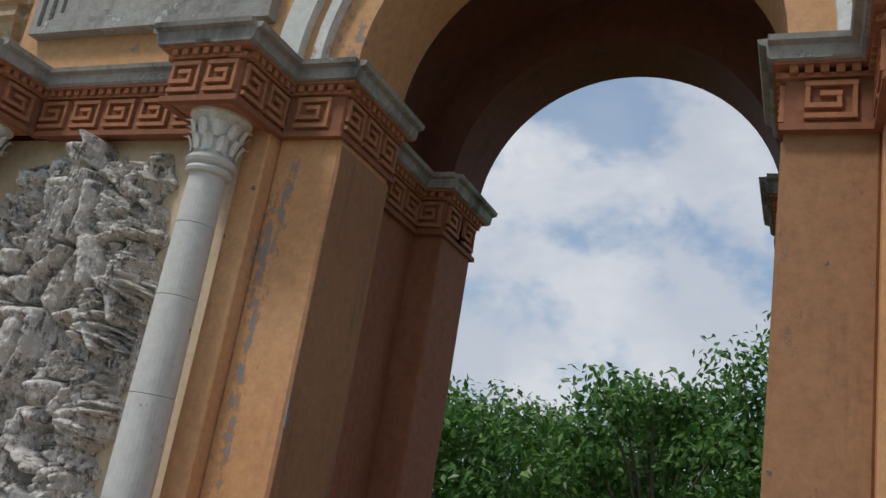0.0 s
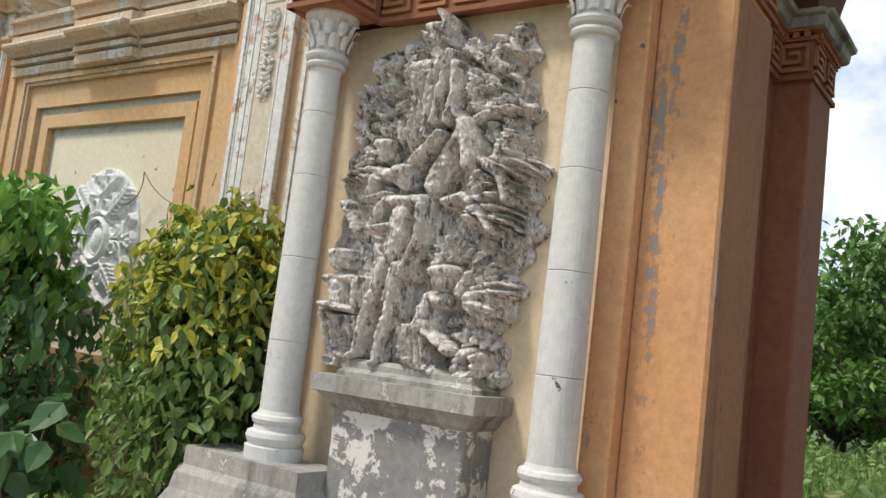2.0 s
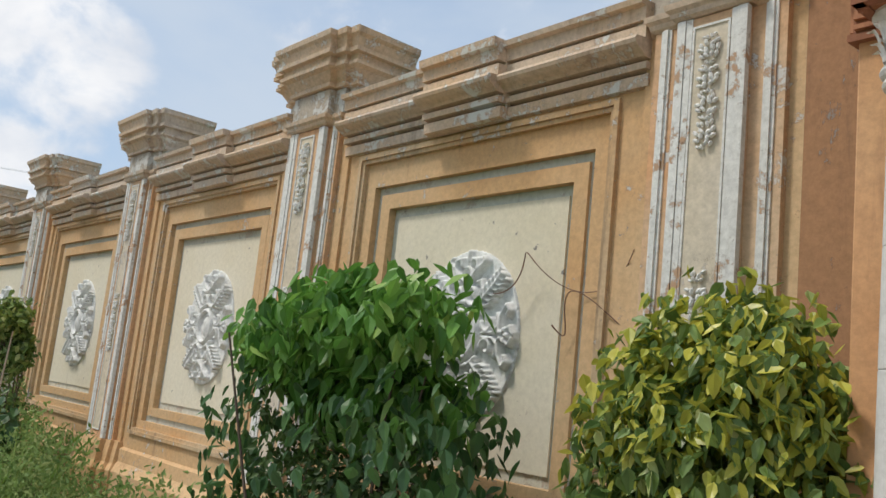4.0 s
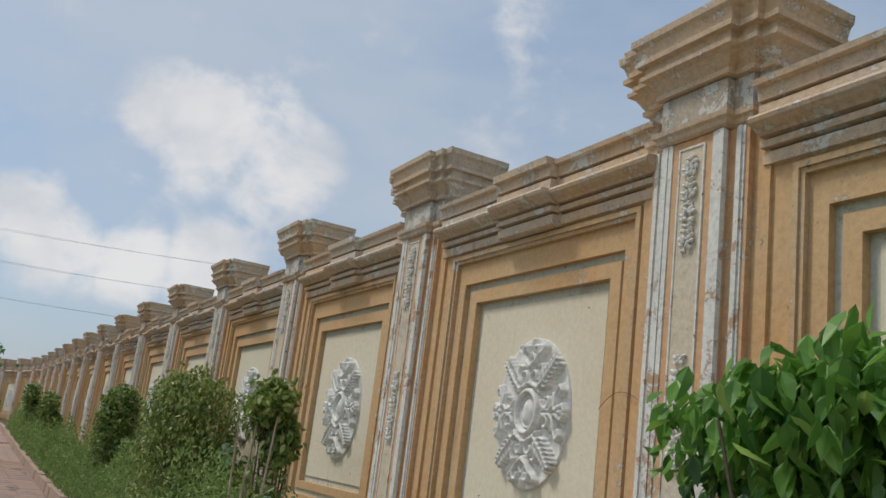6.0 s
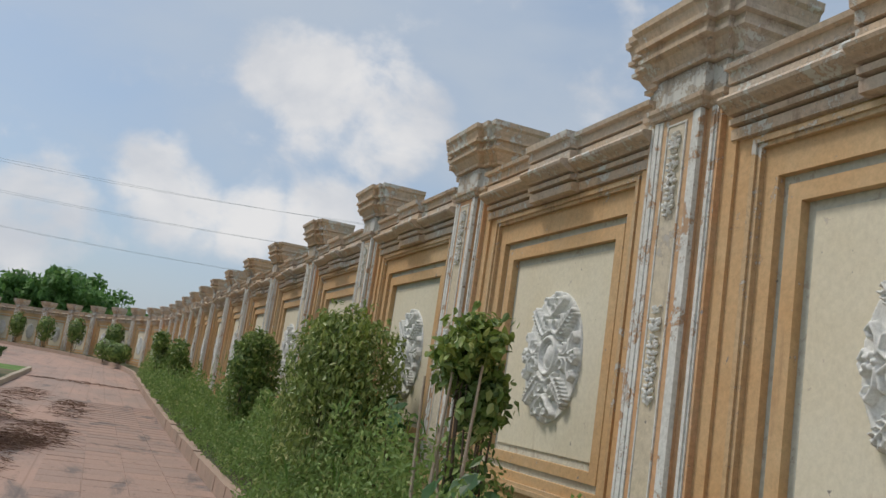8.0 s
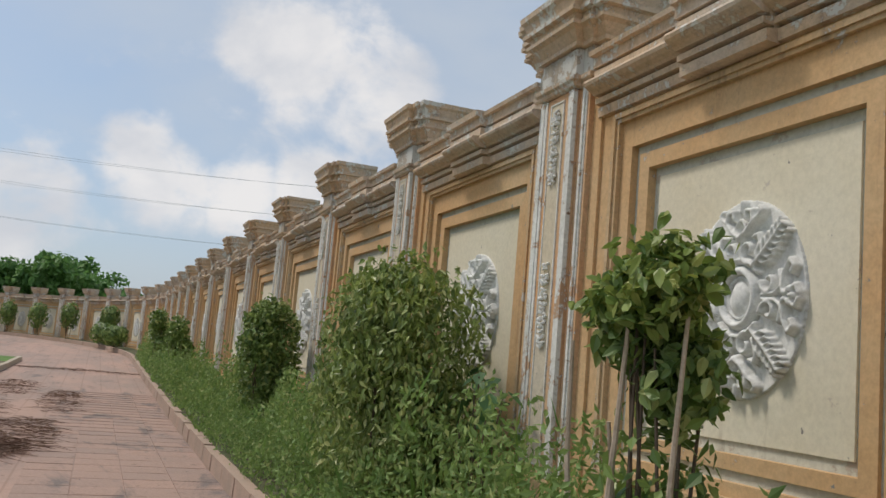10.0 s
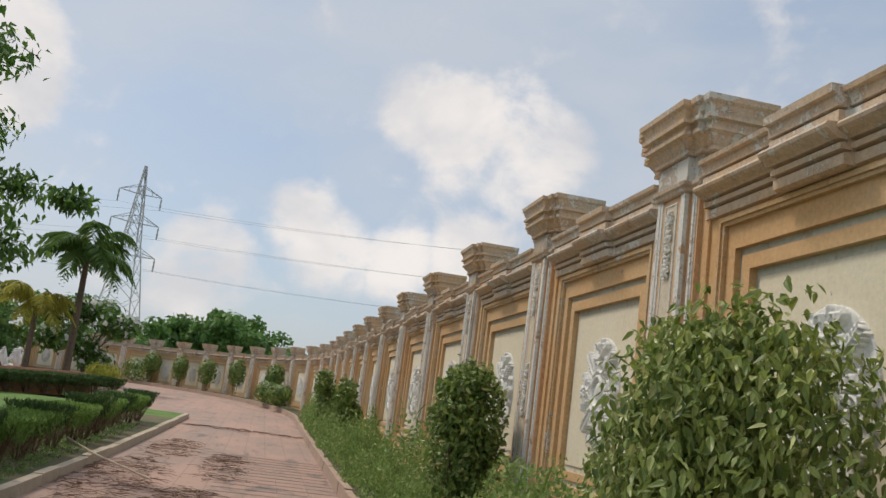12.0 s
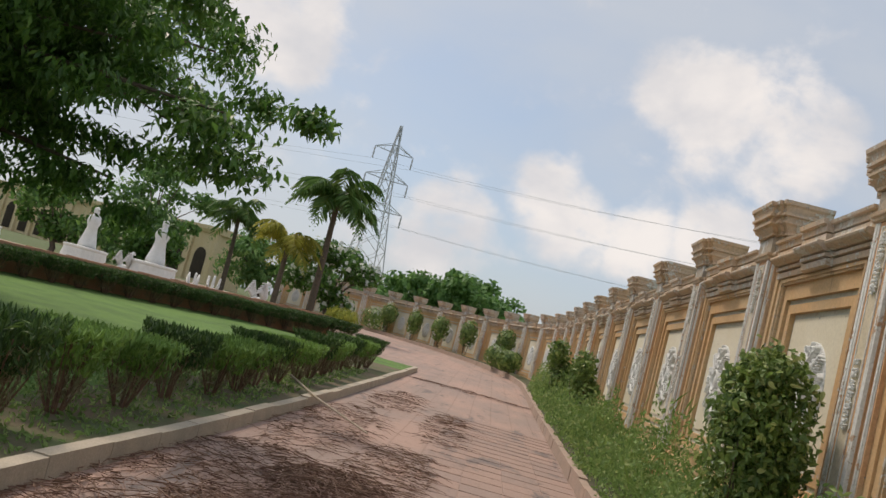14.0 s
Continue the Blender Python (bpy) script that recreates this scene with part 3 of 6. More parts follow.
def wall_pillar(front=0.205, mid=0.325, outer=0.42, high=0.0):
    pillar = tagged(empty("wall_pillar"), "stepped plaster pillar with peeling strips and flared cap", "pillar", "pillars of the garden wall", "structure")
    yf, ym, yo = -0.105, -0.055, -0.02
    bm = bmesh.new()
    hexa(bm, (-outer, outer, yo, 0.30, 0.0), (-outer, outer, yo, 0.30, 3.24))
    part("pier", bm, M_ORANGE, pillar)
    for s in (-1, 1):
        bm = bmesh.new()
        x0, x1 = sorted((s * front, s * mid))
        hexa(bm, (x0, x1, ym, yo + 0.01, 0.86), (x0, x1, ym, yo + 0.01, 3.24))
        part("side_face", bm, M_SHAFT, pillar, "faded side face")
        bm = bmesh.new()
        xm = (x0 + x1) / 2 + s * 0.012
        for o, h in ((0.026, 0.008), (0.012, 0.018)):
            hexa(bm, (xm - o, xm + o, ym - h, ym + 0.002, 0.86), (xm - o, xm + o, ym - h, ym + 0.002, 3.24))
        part("side_strip", bm, M_STRIP, pillar, "peeling white side strip")
    bm = bmesh.new()
    hexa(bm, (-front, front, yf + 0.012, yo, 0.86), (-front, front, yf + 0.012, yo, 3.24))
    part("shaft", bm, M_SHAFT, pillar, "faded terracotta shaft")
    bm = bmesh.new()
    ring(bm, 0.088, 0.92, 3.20, 0.078, 0.93, 3.19, yf + 0.003, yf + 0.014)
    part("inset_edge", bm, M_STRIP, pillar)
    bm = bmesh.new()
    hexa(bm, (-0.078, 0.078, yf + 0.0085, yf + 0.03, 0.93), (-0.078, 0.078, yf + 0.0085, yf + 0.03, 3.19))
    part("inset", bm, M_INSET, pillar, "grey-cream inset strip")
    for s in (-1, 1):
        for a, w, h in ((front - 0.004, 0.032, 0.0), (front - 0.046, 0.022, 0.005)):
            bm = bmesh.new()
            x0, x1 = sorted((s * (a + 0.0075), s * (a - w)))
            hexa(bm, (x0, x1, yf + h, yf + 0.03, 0.86), (x0, x1, yf + h, yf + 0.03, 3.24))
            part("edge_strip", bm, M_STRIP, pillar, "peeling white edge strip")
    rng = random.Random(4)
    for z0, z1 in ((2.66, 3.15), (1.62, 2.16)):
        bm = bmesh.new()
        carved_drop(bm, 0, yf + 0.004, z0, z1, 0.11, rng)
        part("carved_drop", bm, M_CARVED, pillar, "carved plaster garland")
    layers = [(outer, yo), (mid + 0.008, ym), (front + 0.016, yf)]
    bm = bmesh.new()
    stack(bm, layers, [(3.24, 0.0), (3.255, 0.015), (3.275, 0.02), (3.29, 0.035), (3.315, 0.04), (3.32, 0.0)], 0.32)
    part("collar", bm, M_CORNICE, pillar, "weathered collar moulding")
    bm = bmesh.new()
    stack(bm, layers, [(3.32, 0.002), (3.50, 0.002)], 0.32)
    part("neck", bm, M_BAND, pillar, "grey weathered neck")
    bm = bmesh.new()
    stack(bm, layers, [(3.50, 0.0), (3.505, 0.03), (3.53, 0.032), (3.535, 0.02), (3.60, 0.062), (3.618, 0.095), (3.64, 0.098), (3.645, 0.075), (3.69, 0.08), (3.695, 0.115), (3.722, 0.118), (3.728, 0.095),
                       (3.79, 0.115), (3.81, 0.135), (3.85, 0.14)], 0.36)
    part("cap", bm, M_CORNICE, pillar, "flared stepped pillar cap")
    bm = bmesh.new()
    stack(bm, layers, [(0.0, 0.10), (0.62, 0.10), (0.68, 0.06), (0.74, 0.05), (0.80, 0.035), (0.86, 0.02)], 0.3)
    part("base", bm, M_ORANGE, pillar, "stepped pillar base")
    return pillar


bay0, pillar0 = wall_bay(), wall_pillar()
N_BAYS = 28
for k in range(1, N_BAYS):
    ck = -4.45 - STEP * k
    m_bay, m_pil = along(ck + 1.945, FIELD), along(ck + 0.37, FIELD)
    if k == 1:
        bay0.matrix_world, pillar0.matrix_world = m_bay, m_pil
    else:
        copy_thing(bay0, m_bay), copy_thing(pillar0, m_pil)


# ---- ground, road, kerbs, beds ----
def strip(name, xs, edge0, edge1, lift, mat, thick=0.0, label="", category="", cross=1):
    """A sheet (or slab) along the wall's line between two offsets, following the slope."""
    verts, faces = [], []
    for x in xs:
        a, b = edge0(x), edge1(x)
        for j in range(cross + 1):
            y = a + (b - a) * j / cross
            p = along(x, y).translation
            verts.append((p.x, p.y, slope(p.x) + lift))
    w = cross + 1
    for i in range(len(xs) - 1):
        for j in range(cross):
            faces.append((i * w + j, (i + 1) * w + j, (i + 1) * w + j + 1, i * w + j + 1))
    ob = mesh_part(name, verts, faces, mat, None, label)
    if thick:
        mod = ob.modifiers.new("depth", "SOLIDIFY")
        mod.thickness, mod.offset = thick, 0
    return tagged(ob, label, category, "", "structure")


gx = [140 - 4 * i for i in range(100)] + [-262 - 60 * i for i in range(12)]
gv, gf = [], []
gy = [-900, -400, -150, -60, -30, -12, 0, 3, 12, 30, 60, 150, 400, 900]
gxs = [900, 400] + gx
for x in gxs:
    for y in gy:
        gv.append((x, y, slope(x) - 0.03))
for i in range(len(gxs) - 1):
    for j in range(len(gy) - 1):
        a = i * len(gy) + j
        gf.append((a, a + len(gy), a + len(gy) + 1, a + 1))
tagged(mesh_part("ground", gv, gf, M_GROUND), "grassy open ground around the garden", "ground", "", "structure")

RIGHT = lambda x: 2.06
LEFT = lambda x: -1.97 + (0.42 * min(max((-18 - x) / 22, 0), 1))
xs_road = [9 - 1.0 * i for i in range(100)]
strip("road", xs_road, lambda x: LEFT(x) if x > -41 else LEFT(-41) - min(6, (-41 - x) * 0.9), RIGHT, 0.0, M_ROAD, 0, "pinkish worn paved garden road with dirt", "road", 4)
strip("flower_bed", xs_road, lambda x: 2.16, lambda x: 3.25, 0.19, M_SOIL, 0, "weedy raised soil bed along the wall", "flower bed", 3)


def kerb_line(y_of, xs, width, height, name, label):
    """Kerb stones laid end to end, each a block of its own."""
    line = tagged(empty(name), label, "kerb", "", "structure")
    rng = random.Random(8)
    for a, b in zip(xs, xs[1:]):
        jog = rng.uniform(-0.014, 0.014) if name == "kerb_north" else 0.0
        ya, yb = y_of(a) + jog, y_of(b) + jog * rng.uniform(-0.5, 1.0)
        p, q = along(a - 0.006, ya).translation, along(b + 0.006, yb).translation
        h = height + rng.uniform(-0.012, 0.012)
        d = (q - p).normalized()
        s = Vector((-d.y, d.x, 0)) * width / 2
        bm = bmesh.new()
        low = [bm.verts.new((v.x, v.y, slope(v.x) - 0.05)) for v in (p - s, p + s, q + s, q - s)]
        top = [bm.verts.new((v.x, v.y, slope(v.x) + h)) for v in (p - s * 0.9, p + s * 0.9, q + s * 0.9, q - s * 0.9)]
        bm.faces.new(top)
        for i in range(4):
            bm.faces.new((low[i], low[(i + 1) % 4], top[(i + 1) % 4], top[i]))
        bmesh.ops.recalc_face_normals(bm, faces=bm.faces[:])
        part("kerb_stone", bm, M_KERBRED if name == "kerb_north" else M_KERB, line)
    return line


kerb_line(lambda x: 2.11, [8 - 0.9 * i for i in range(96)], 0.14, 0.20, "kerb_north", "low concrete kerb edging the weedy bed")
kerb_line(lambda x: LEFT(x) - 0.07, [8 - 0.9 * i for i in range(55)], 0.14, 0.15, "kerb_south", "beige concrete kerb edging the lawn")
strip("hedge_bed", [9 - 1.0 * i for i in range(48)], lambda x: -3.35, lambda x: LEFT(x) - 0.14, 0.097, M_EARTH, 0, "bare brown earth with weeds under the hedge", "flower bed", 3)
strip("lawn", [9 - 1.0 * i for i in range(51)], lambda x: -16.0, lambda x: LEFT(x) - 0.14, 0.09, M_LAWN, 0, "green lawn behind the kerb", "lawn", 6)


# ---- the gate: two piers, an arch in two orders, columns, relief ----
GX, SPRING, RAD = -0.71, 3.0, 0.71
BX, BSPRING, BRAD = -0.72, 2.95, 0.685
gate = tagged(empty("arched_gate"), "apricot plastered arched gateway with grey-white columns", "gate", "", "structure")


def pier_side(s):
    """One side of the gate, mirrored by s about its middle."""
    def span(a, b):
        return sorted((GX + s * a, GX + s * b))
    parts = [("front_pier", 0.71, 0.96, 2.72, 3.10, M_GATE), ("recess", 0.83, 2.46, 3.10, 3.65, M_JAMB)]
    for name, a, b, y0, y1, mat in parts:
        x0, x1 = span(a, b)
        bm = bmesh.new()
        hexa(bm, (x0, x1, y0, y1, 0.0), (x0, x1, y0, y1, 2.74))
        # right side is coloured darker brown than the left
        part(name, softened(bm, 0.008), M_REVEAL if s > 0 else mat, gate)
    x0, x1 = span(0.96, 2.46)
    bm = bmesh.new()
    hexa(bm, (x0, x1, 2.74, 3.10, 0.0), (x0, x1, 2.74, 3.10, 2.74))
    part("panel_wall", bm, M_GATEWALL, gate, "sand-coloured plaster behind the relief")
    for a, b in ((0.96, 1.06), (2.35, 2.46)):
        x0, x1 = span(a, b)
        bm = bmesh.new()
        hexa(bm, (x0, x1, 2.655, 2.74, 0.0), (x0, x1, 2.655, 2.74, 2.74))
        part("edge_pilaster", softened(bm, 0.006), M_GATE, gate)


pier_side(-1)
pier_side(1)
# brown paint, with the shade inside the arch put into the colour
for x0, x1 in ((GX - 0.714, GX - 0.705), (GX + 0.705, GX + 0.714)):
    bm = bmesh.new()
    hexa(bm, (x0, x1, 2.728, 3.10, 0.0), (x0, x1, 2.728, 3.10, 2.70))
    part("reveal", bm, M_REVEAL, gate, "worn brown reveal of the arch with shade painted in")
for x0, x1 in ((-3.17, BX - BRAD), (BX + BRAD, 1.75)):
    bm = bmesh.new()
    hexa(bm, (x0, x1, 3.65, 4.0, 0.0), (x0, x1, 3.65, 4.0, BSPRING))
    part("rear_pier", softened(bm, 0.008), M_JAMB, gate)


def arch_ring(name, r0, r1, y0, y1, mat, label="", seg=40, cx=None, sz=None):
    cx, sz = GX if cx is None else cx, SPRING if sz is None else sz
    bm = bmesh.new()
    rows = []
    for i in range(seg + 1):
        t = math.pi * i / seg
        rows.append([bm.verts.new((cx + r * math.cos(t), y, sz + r * math.sin(t))) for r, y in ((r0, y0), (r1, y0), (r1, y1), (r0, y1))])
    for a, b in zip(rows, rows[1:]):
        for k in range(4):
            bm.faces.new((a[k], a[(k + 1) % 4], b[(k + 1) % 4], b[k]))
    bm.faces.new(rows[0])
    bm.faces.new(rows[-1][::-1])
    bmesh.ops.recalc_face_normals(bm, faces=bm.faces[:])
    return part(name, bm, mat, gate, label)


arch_ring("front_arch", 0.71, 0.84, 2.72, 3.10, M_GATE)
arch_ring("archivolt", 0.84, 0.88, 2.675, 2.80, M_STRIP, "grey-white arch moulding")
arch_ring("archivolt", 0.93, 1.03, 2.66, 2.80, M_COLUMN, "grey-white outer arch moulding")
arch_ring("archivolt", 0.88, 0.93, 2.70, 2.80, M_GATE)
arch_ring("vault", 0.86, 0.97, 3.10, 3.65, M_VAULT, "red-brown vault with shade in its colour")
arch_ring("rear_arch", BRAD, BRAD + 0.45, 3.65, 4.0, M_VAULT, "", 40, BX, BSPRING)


def spandrel(y0, y1, r, x_half, top, mat):
    """The wall above an arch, with the round opening left free."""
    bm = bmesh.new()
    seg = 40
    lo, hi = [], []
    for y in (y0, y1):
        lo.append([bm.verts.new((GX + r * math.cos(math.pi * i / seg), y, SPRING + r * math.sin(math.pi * i / seg))) for i in range(seg + 1)])
        hi.append([bm.verts.new((GX + x_half * (1 - 2 * i / seg), y, top)) for i in range(seg + 1)])
    for k in range(2):
        for i in range(seg):
            bm.faces.new((lo[k][i], lo[k][i + 1], hi[k][i + 1], hi[k][i]))
        e0, e1 = bm.verts.new((GX + x_half, (y0, y1)[k], SPRING)), bm.verts.new((GX - x_half, (y0, y1)[k], SPRING))
        bm.faces.new((e0, lo[k][0], hi[k][0]))
        bm.faces.new((lo[k][-1], e1, hi[k][-1]))
    for i in range(seg):
        bm.faces.new((hi[0][i], hi[0][i + 1], hi[1][i + 1], hi[1][i]))
    hexa(bm, (GX + x_half - 0.002, GX + x_half, y0, y1, SPRING), (GX + x_half - 0.002, GX + x_half, y0, y1, top))
    hexa(bm, (GX - x_half, GX - x_half + 0.002, y0, y1, SPRING), (GX - x_half, GX - x_half + 0.002, y0, y1, top))
    bmesh.ops.recalc_face_normals(bm, faces=bm.faces[:])
    part("attic_wall", bm, mat, gate)


spandrel(2.74, 3.10, 0.84, 2.46, 5.2, M_GATE)
spandrel(3.10, 4.0, 0.97, 2.46, 5.2, M_JAMB)
bm = bmesh.new()
prism(bm, [(4.4, 5.2), (2.70, 5.2), (2.62, 5.26), (2.55, 5.30), (2.55, 5.40), (4.4, 5.42)], GX - 2.58, GX + 2.58)
part("attic_cornice", bm, M_STONE, gate)


def key_unit(bm, w, h, d, rng_flip=1):
    """One Greek key motif of raised bars in a w by h field, in the x-z plane facing -y."""
    t = h * 0.115
    bars = [(0.10, 0.12, 0.90, 0.12), (0.90, 0.12, 0.90, 0.88), (0.10, 0.88, 0.90, 0.88), (0.10, 0.36, 0.10, 0.88), (0.10, 0.36, 0.64, 0.36), (0.64, 0.36, 0.64, 0.64), (0.36, 0.64, 0.64, 0.64)]
    for x0, z0, x1, z1 in bars:
        a, b = sorted((x0 * w, x1 * w))
        c, e = sorted((z0 * h, z1 * h))
        q = d if z0 == z1 else d * 0.9
        g = 0.0 if z0 == z1 else 0.0012
        hexa(bm, (a - t / 2 + g, b + t / 2 - g, -q, 0.004, c - t / 2 + g), (a - t / 2 + g, b + t / 2 - g, -q, 0.004, e + t / 2 - g))


def frieze_run(p0, p1, out, dz=0.0):
    """Frieze with keys, dentils and cornice along p0 -> p1 (x, y); its face looks to the right of the way."""
    p0, p1 = Vector((*p0, 0)), Vector((*p1, 0))
    d = p1 - p0
    ln = d.length
    m = Matrix.Translation(p0) @ Matrix.Rotation(math.atan2(d.y, d.x), 4, "Z")
    z0, z1 = 2.735 + dz, 2.885 + dz
    pieces = []
    bm = bmesh.new()
    hexa(bm, (0.004, ln - 0.004, 0, 0.10, z0), (0.004, ln - 0.004, 0, 0.10, z1))
    hexa(bm, (-0.009, ln + 0.009, -0.012, 0.02, z0 - 0.016), (-0.009, ln + 0.009, -0.012, 0.02, z0 + 0.004))
    pieces.append(("frieze", bm, M_FRIEZEBACK, "dark terracotta frieze band"))
    n = max(1, round(ln / 0.165))
    for i in range(n):
        bm = bmesh.new()
        w = ln / n
        ww = min(w * 0.9, 0.15)
        key_unit(bm, ww, z1 - z0 - 0.02, 0.016)
        bmesh.ops.translate(bm, verts=bm.verts[:], vec=(i * w + (w - ww) / 2, 0, z0 + 0.01))
        pieces.append(("key", bm, M_FRIEZE, ""))
    nd = max(2, round(ln / 0.042))
    bm = bmesh.new()
    for i in range(nd):
        a = (i + 0.25) * ln / nd
        hexa(bm, (a, a + ln / nd * 0.55, -0.028, 0.0, z1 + 0.002), (a, a + ln / nd * 0.55, -0.028, 0.0, z1 + 0.026))
    hexa(bm, (-0.012, ln + 0.012, -0.014, 0.06, z1 - 0.006), (-0.012, ln + 0.012, -0.014, 0.06, z1 + 0.008))
    hexa(bm, (-0.034, ln + 0.034, -0.036, 0.1, z1 + 0.026), (-0.034, ln + 0.034, -0.036, 0.1, z1 + 0.034))
    pieces.append(("dentil_row", bm, M_FRIEZE, "row of small dentils"))
    bm = bmesh.new()
    prism(bm, [(0.12, z1 + 0.034), (-0.04, z1 + 0.034), (-0.05, z1 + 0.042), (-0.055, z1 + 0.075), (-0.075, z1 + 0.082), (-0.08, z1 + 0.098), (0.12, z1 + 0.11)], -out, ln + out)
    pieces.append(("cornice", bm, M_STONE, "grey-white cornice moulding"))
    for name, b, mat, label in pieces:
        ob = part(name, b, mat, gate, label)
        ob.matrix_local = m


def entablature(s):

    X = lambda a: GX + s * a
    runs = [((2.36, 2.42), (2.10, 2.42)), ((2.10, 2.42), (2.10, 2.66)), ((2.10, 2.66), (1.25, 2.66)), ((1.25, 2.66), (1.25, 2.42)), ((1.25, 2.42), (0.95, 2.42)),
            ((0.95, 2.42), (0.95, 2.70)), ((0.95, 2.70), (0.71, 2.70)), ((0.71, 2.70), (0.71, 3.12)),
            ((2.47, 2.64), (2.36, 2.64)), ((2.36, 2.64), (2.36, 2.42)), ((2.47, 3.25), (2.47, 2.64))]
    for i, ((a, y0), (b, y1)) in enumerate(runs):
        if abs(a - b) + abs(y0 - y1) < 0.05:
            continue
        p, q = (X(a), y0), (X(b), y1)
        frieze_run(*((p, q) if s < 0 else (q, p)), 0.05, (0.0, 0.0023, -0.0021)[i % 3])
    for a, b in ((2.36, 2.10), (1.25, 0.95)):
        x0, x1 = sorted((X(a), X(b)))
        bm = bmesh.new()
        hexa(bm, (x0 + 0.002, x1 - 0.002, 2.44, 2.66, 2.725), (x0 + 0.002, x1 - 0.002, 2.44, 2.66, 2.97))
        part("entablature_block", bm, M_FRIEZE, gate)


entablature(-1)
entablature(1)
for run, (p, q) in enumerate((((-1.53, 3.12), (-1.53, 3.63)), ((-1.53, 3.63), (BX - BRAD, 3.63)), ((BX - BRAD, 3.63), (BX - BRAD, 4.02)), ((BX + BRAD, 4.02), (BX + BRAD, 3.63)), ((BX + BRAD, 3.63), (0.11, 3.63)))):
    frieze_run(p, q, 0.05, -0.03 + 0.0022 * (run % 3))


def gate_column(x, y):
    col = tagged(empty("column", pose(x, y, 0)), "slender grey-white column with a leafy capital", "column", "columns of the gate", "structure")
    rad = lambda z: 0.0745 - 0.012 * max(0, (z - 1.45) / 1.07) ** 1.3
    cuts = [1.17, 1.44, 1.76, 2.08, 2.33, 2.52]
    for z0, z1 in zip(cuts, cuts[1:]):
        bm = bmesh.new()
        zs = [z0 + 0.0006, z0 + 0.003, (2 * z0 + z1) / 3, (z0 + 2 * z1) / 3, z1 - 0.003, z1 - 0.0006]
        lathe(bm, [(rad(z) - (0.0016 if n in (0, 5) else 0), z) for n, z in enumerate(zs)], seg=32)
        part("drum", bm, M_COLUMN, col)
    bm = bmesh.new()
    lathe(bm, [(0.058, 1.17), (0.055, 2.52)], seg=20)
    part("core", bm, M_STONE, col)
    bm = bmesh.new()
    lathe(bm, [(0.11, 1.0), (0.112, 1.045), (0.10, 1.05), (0.108, 1.065), (0.113, 1.08), (0.108, 1.098), (0.088, 1.106), (0.086, 1.125), (0.094, 1.132), (0.099, 1.145), (0.094, 1.158), (0.082, 1.163), (0.075, 1.178)], seg=32)
    part("base", bm, M_COLUMN, col, "round moulded column base")
    bm = bmesh.new()
    lathe(bm, [(0.063, 2.505), (0.076, 2.512), (0.080, 2.522), (0.076, 2.532), (0.068, 2.536), (0.082, 2.545), (0.087, 2.556), (0.082, 2.568), (0.068, 2.574), (0.066, 2.585)], seg=32)
    part("necking", bm, M_COLUMN, col, "two round neck rings")
    bm = bmesh.new()
    lathe(bm, [(0.066, 2.58), (0.070, 2.64), (0.085, 2.69), (0.108, 2.715), (0.108, 2.725)], seg=24)
    for row, (z, r, n, h) in enumerate(((2.585, 0.070, 10, 0.07), (2.635, 0.078, 10, 0.07))):
        for i in range(n):
            a = 2 * math.pi * (i + 0.5 * row) / n
            prev = None
            for t in range(5):
                u = t / 4
                rr, zz, w = r + 0.004 + 0.034 * u ** 2.2, z + h * (u if u < 0.8 else 0.8 - 0.5 * (u - 0.8)), 0.019 * math.sin(math.pi * (0.25 + 0.65 * u))
                cur = [bm.verts.new((rr * math.cos(a) - k * w * math.sin(a), rr * math.sin(a) + k * w * math.cos(a), zz)) for k in (-1, 0, 1)]
                cur[1].co += Vector((math.cos(a), math.sin(a), 0)) * 0.007
                if prev:
                    bm.faces.new((prev[0], prev[1], cur[1], cur[0]))
                    bm.faces.new((prev[1], prev[2], cur[2], cur[1]))
                prev = cur
    part("capital", bm, M_CARVED, col, "carved leaf capital")
    return col


gate_column(-2.975, 2.565)
gate_column(-1.815, 2.565)

# stepped stone footing under the columns and the pedestal
foot = tagged(empty("gate_footing"), "weathered grey stepped stone footing", "plinth", "", "structure")
for x0, x1, y in ((-3.30, -2.70, 2.36), (-2.00, -1.56, 2.36)):
    bm = bmesh.new()
    for (z0, o0), (z1, o1) in zip([(0.0, 0.16), (0.55, 0.16), (0.60, 0.15), (0.68, 0.10), (0.72, 0.10), (0.76, 0.07), (0.84, 0.03), (0.90, 0.02), (0.93, 0.0)],
                                  [(0.55, 0.16), (0.60, 0.15), (0.68, 0.10), (0.72, 0.10), (0.76, 0.07), (0.84, 0.03), (0.90, 0.02), (0.93, 0.0), (1.0, 0.0)]):
        hexa(bm, (x0 - o0, x1 + o0, y - o0 + 0.06, 2.66, z0), (x0 - o1, x1 + o1, y - o1 + 0.06, 2.66, z1))
    part("footing_block", bm, M_STONE, foot)
bm = bmesh.new()
prism(bm, [(2.70, 0.0), (2.26, 0.0), (2.26, 0.55), (2.32, 0.62), (2.34, 0.72), (2.40, 0.80), (2.42, 0.88), (2.70, 0.90)], -3.2, -1.0)
part("footing_step", bm, M_STONE, foot)

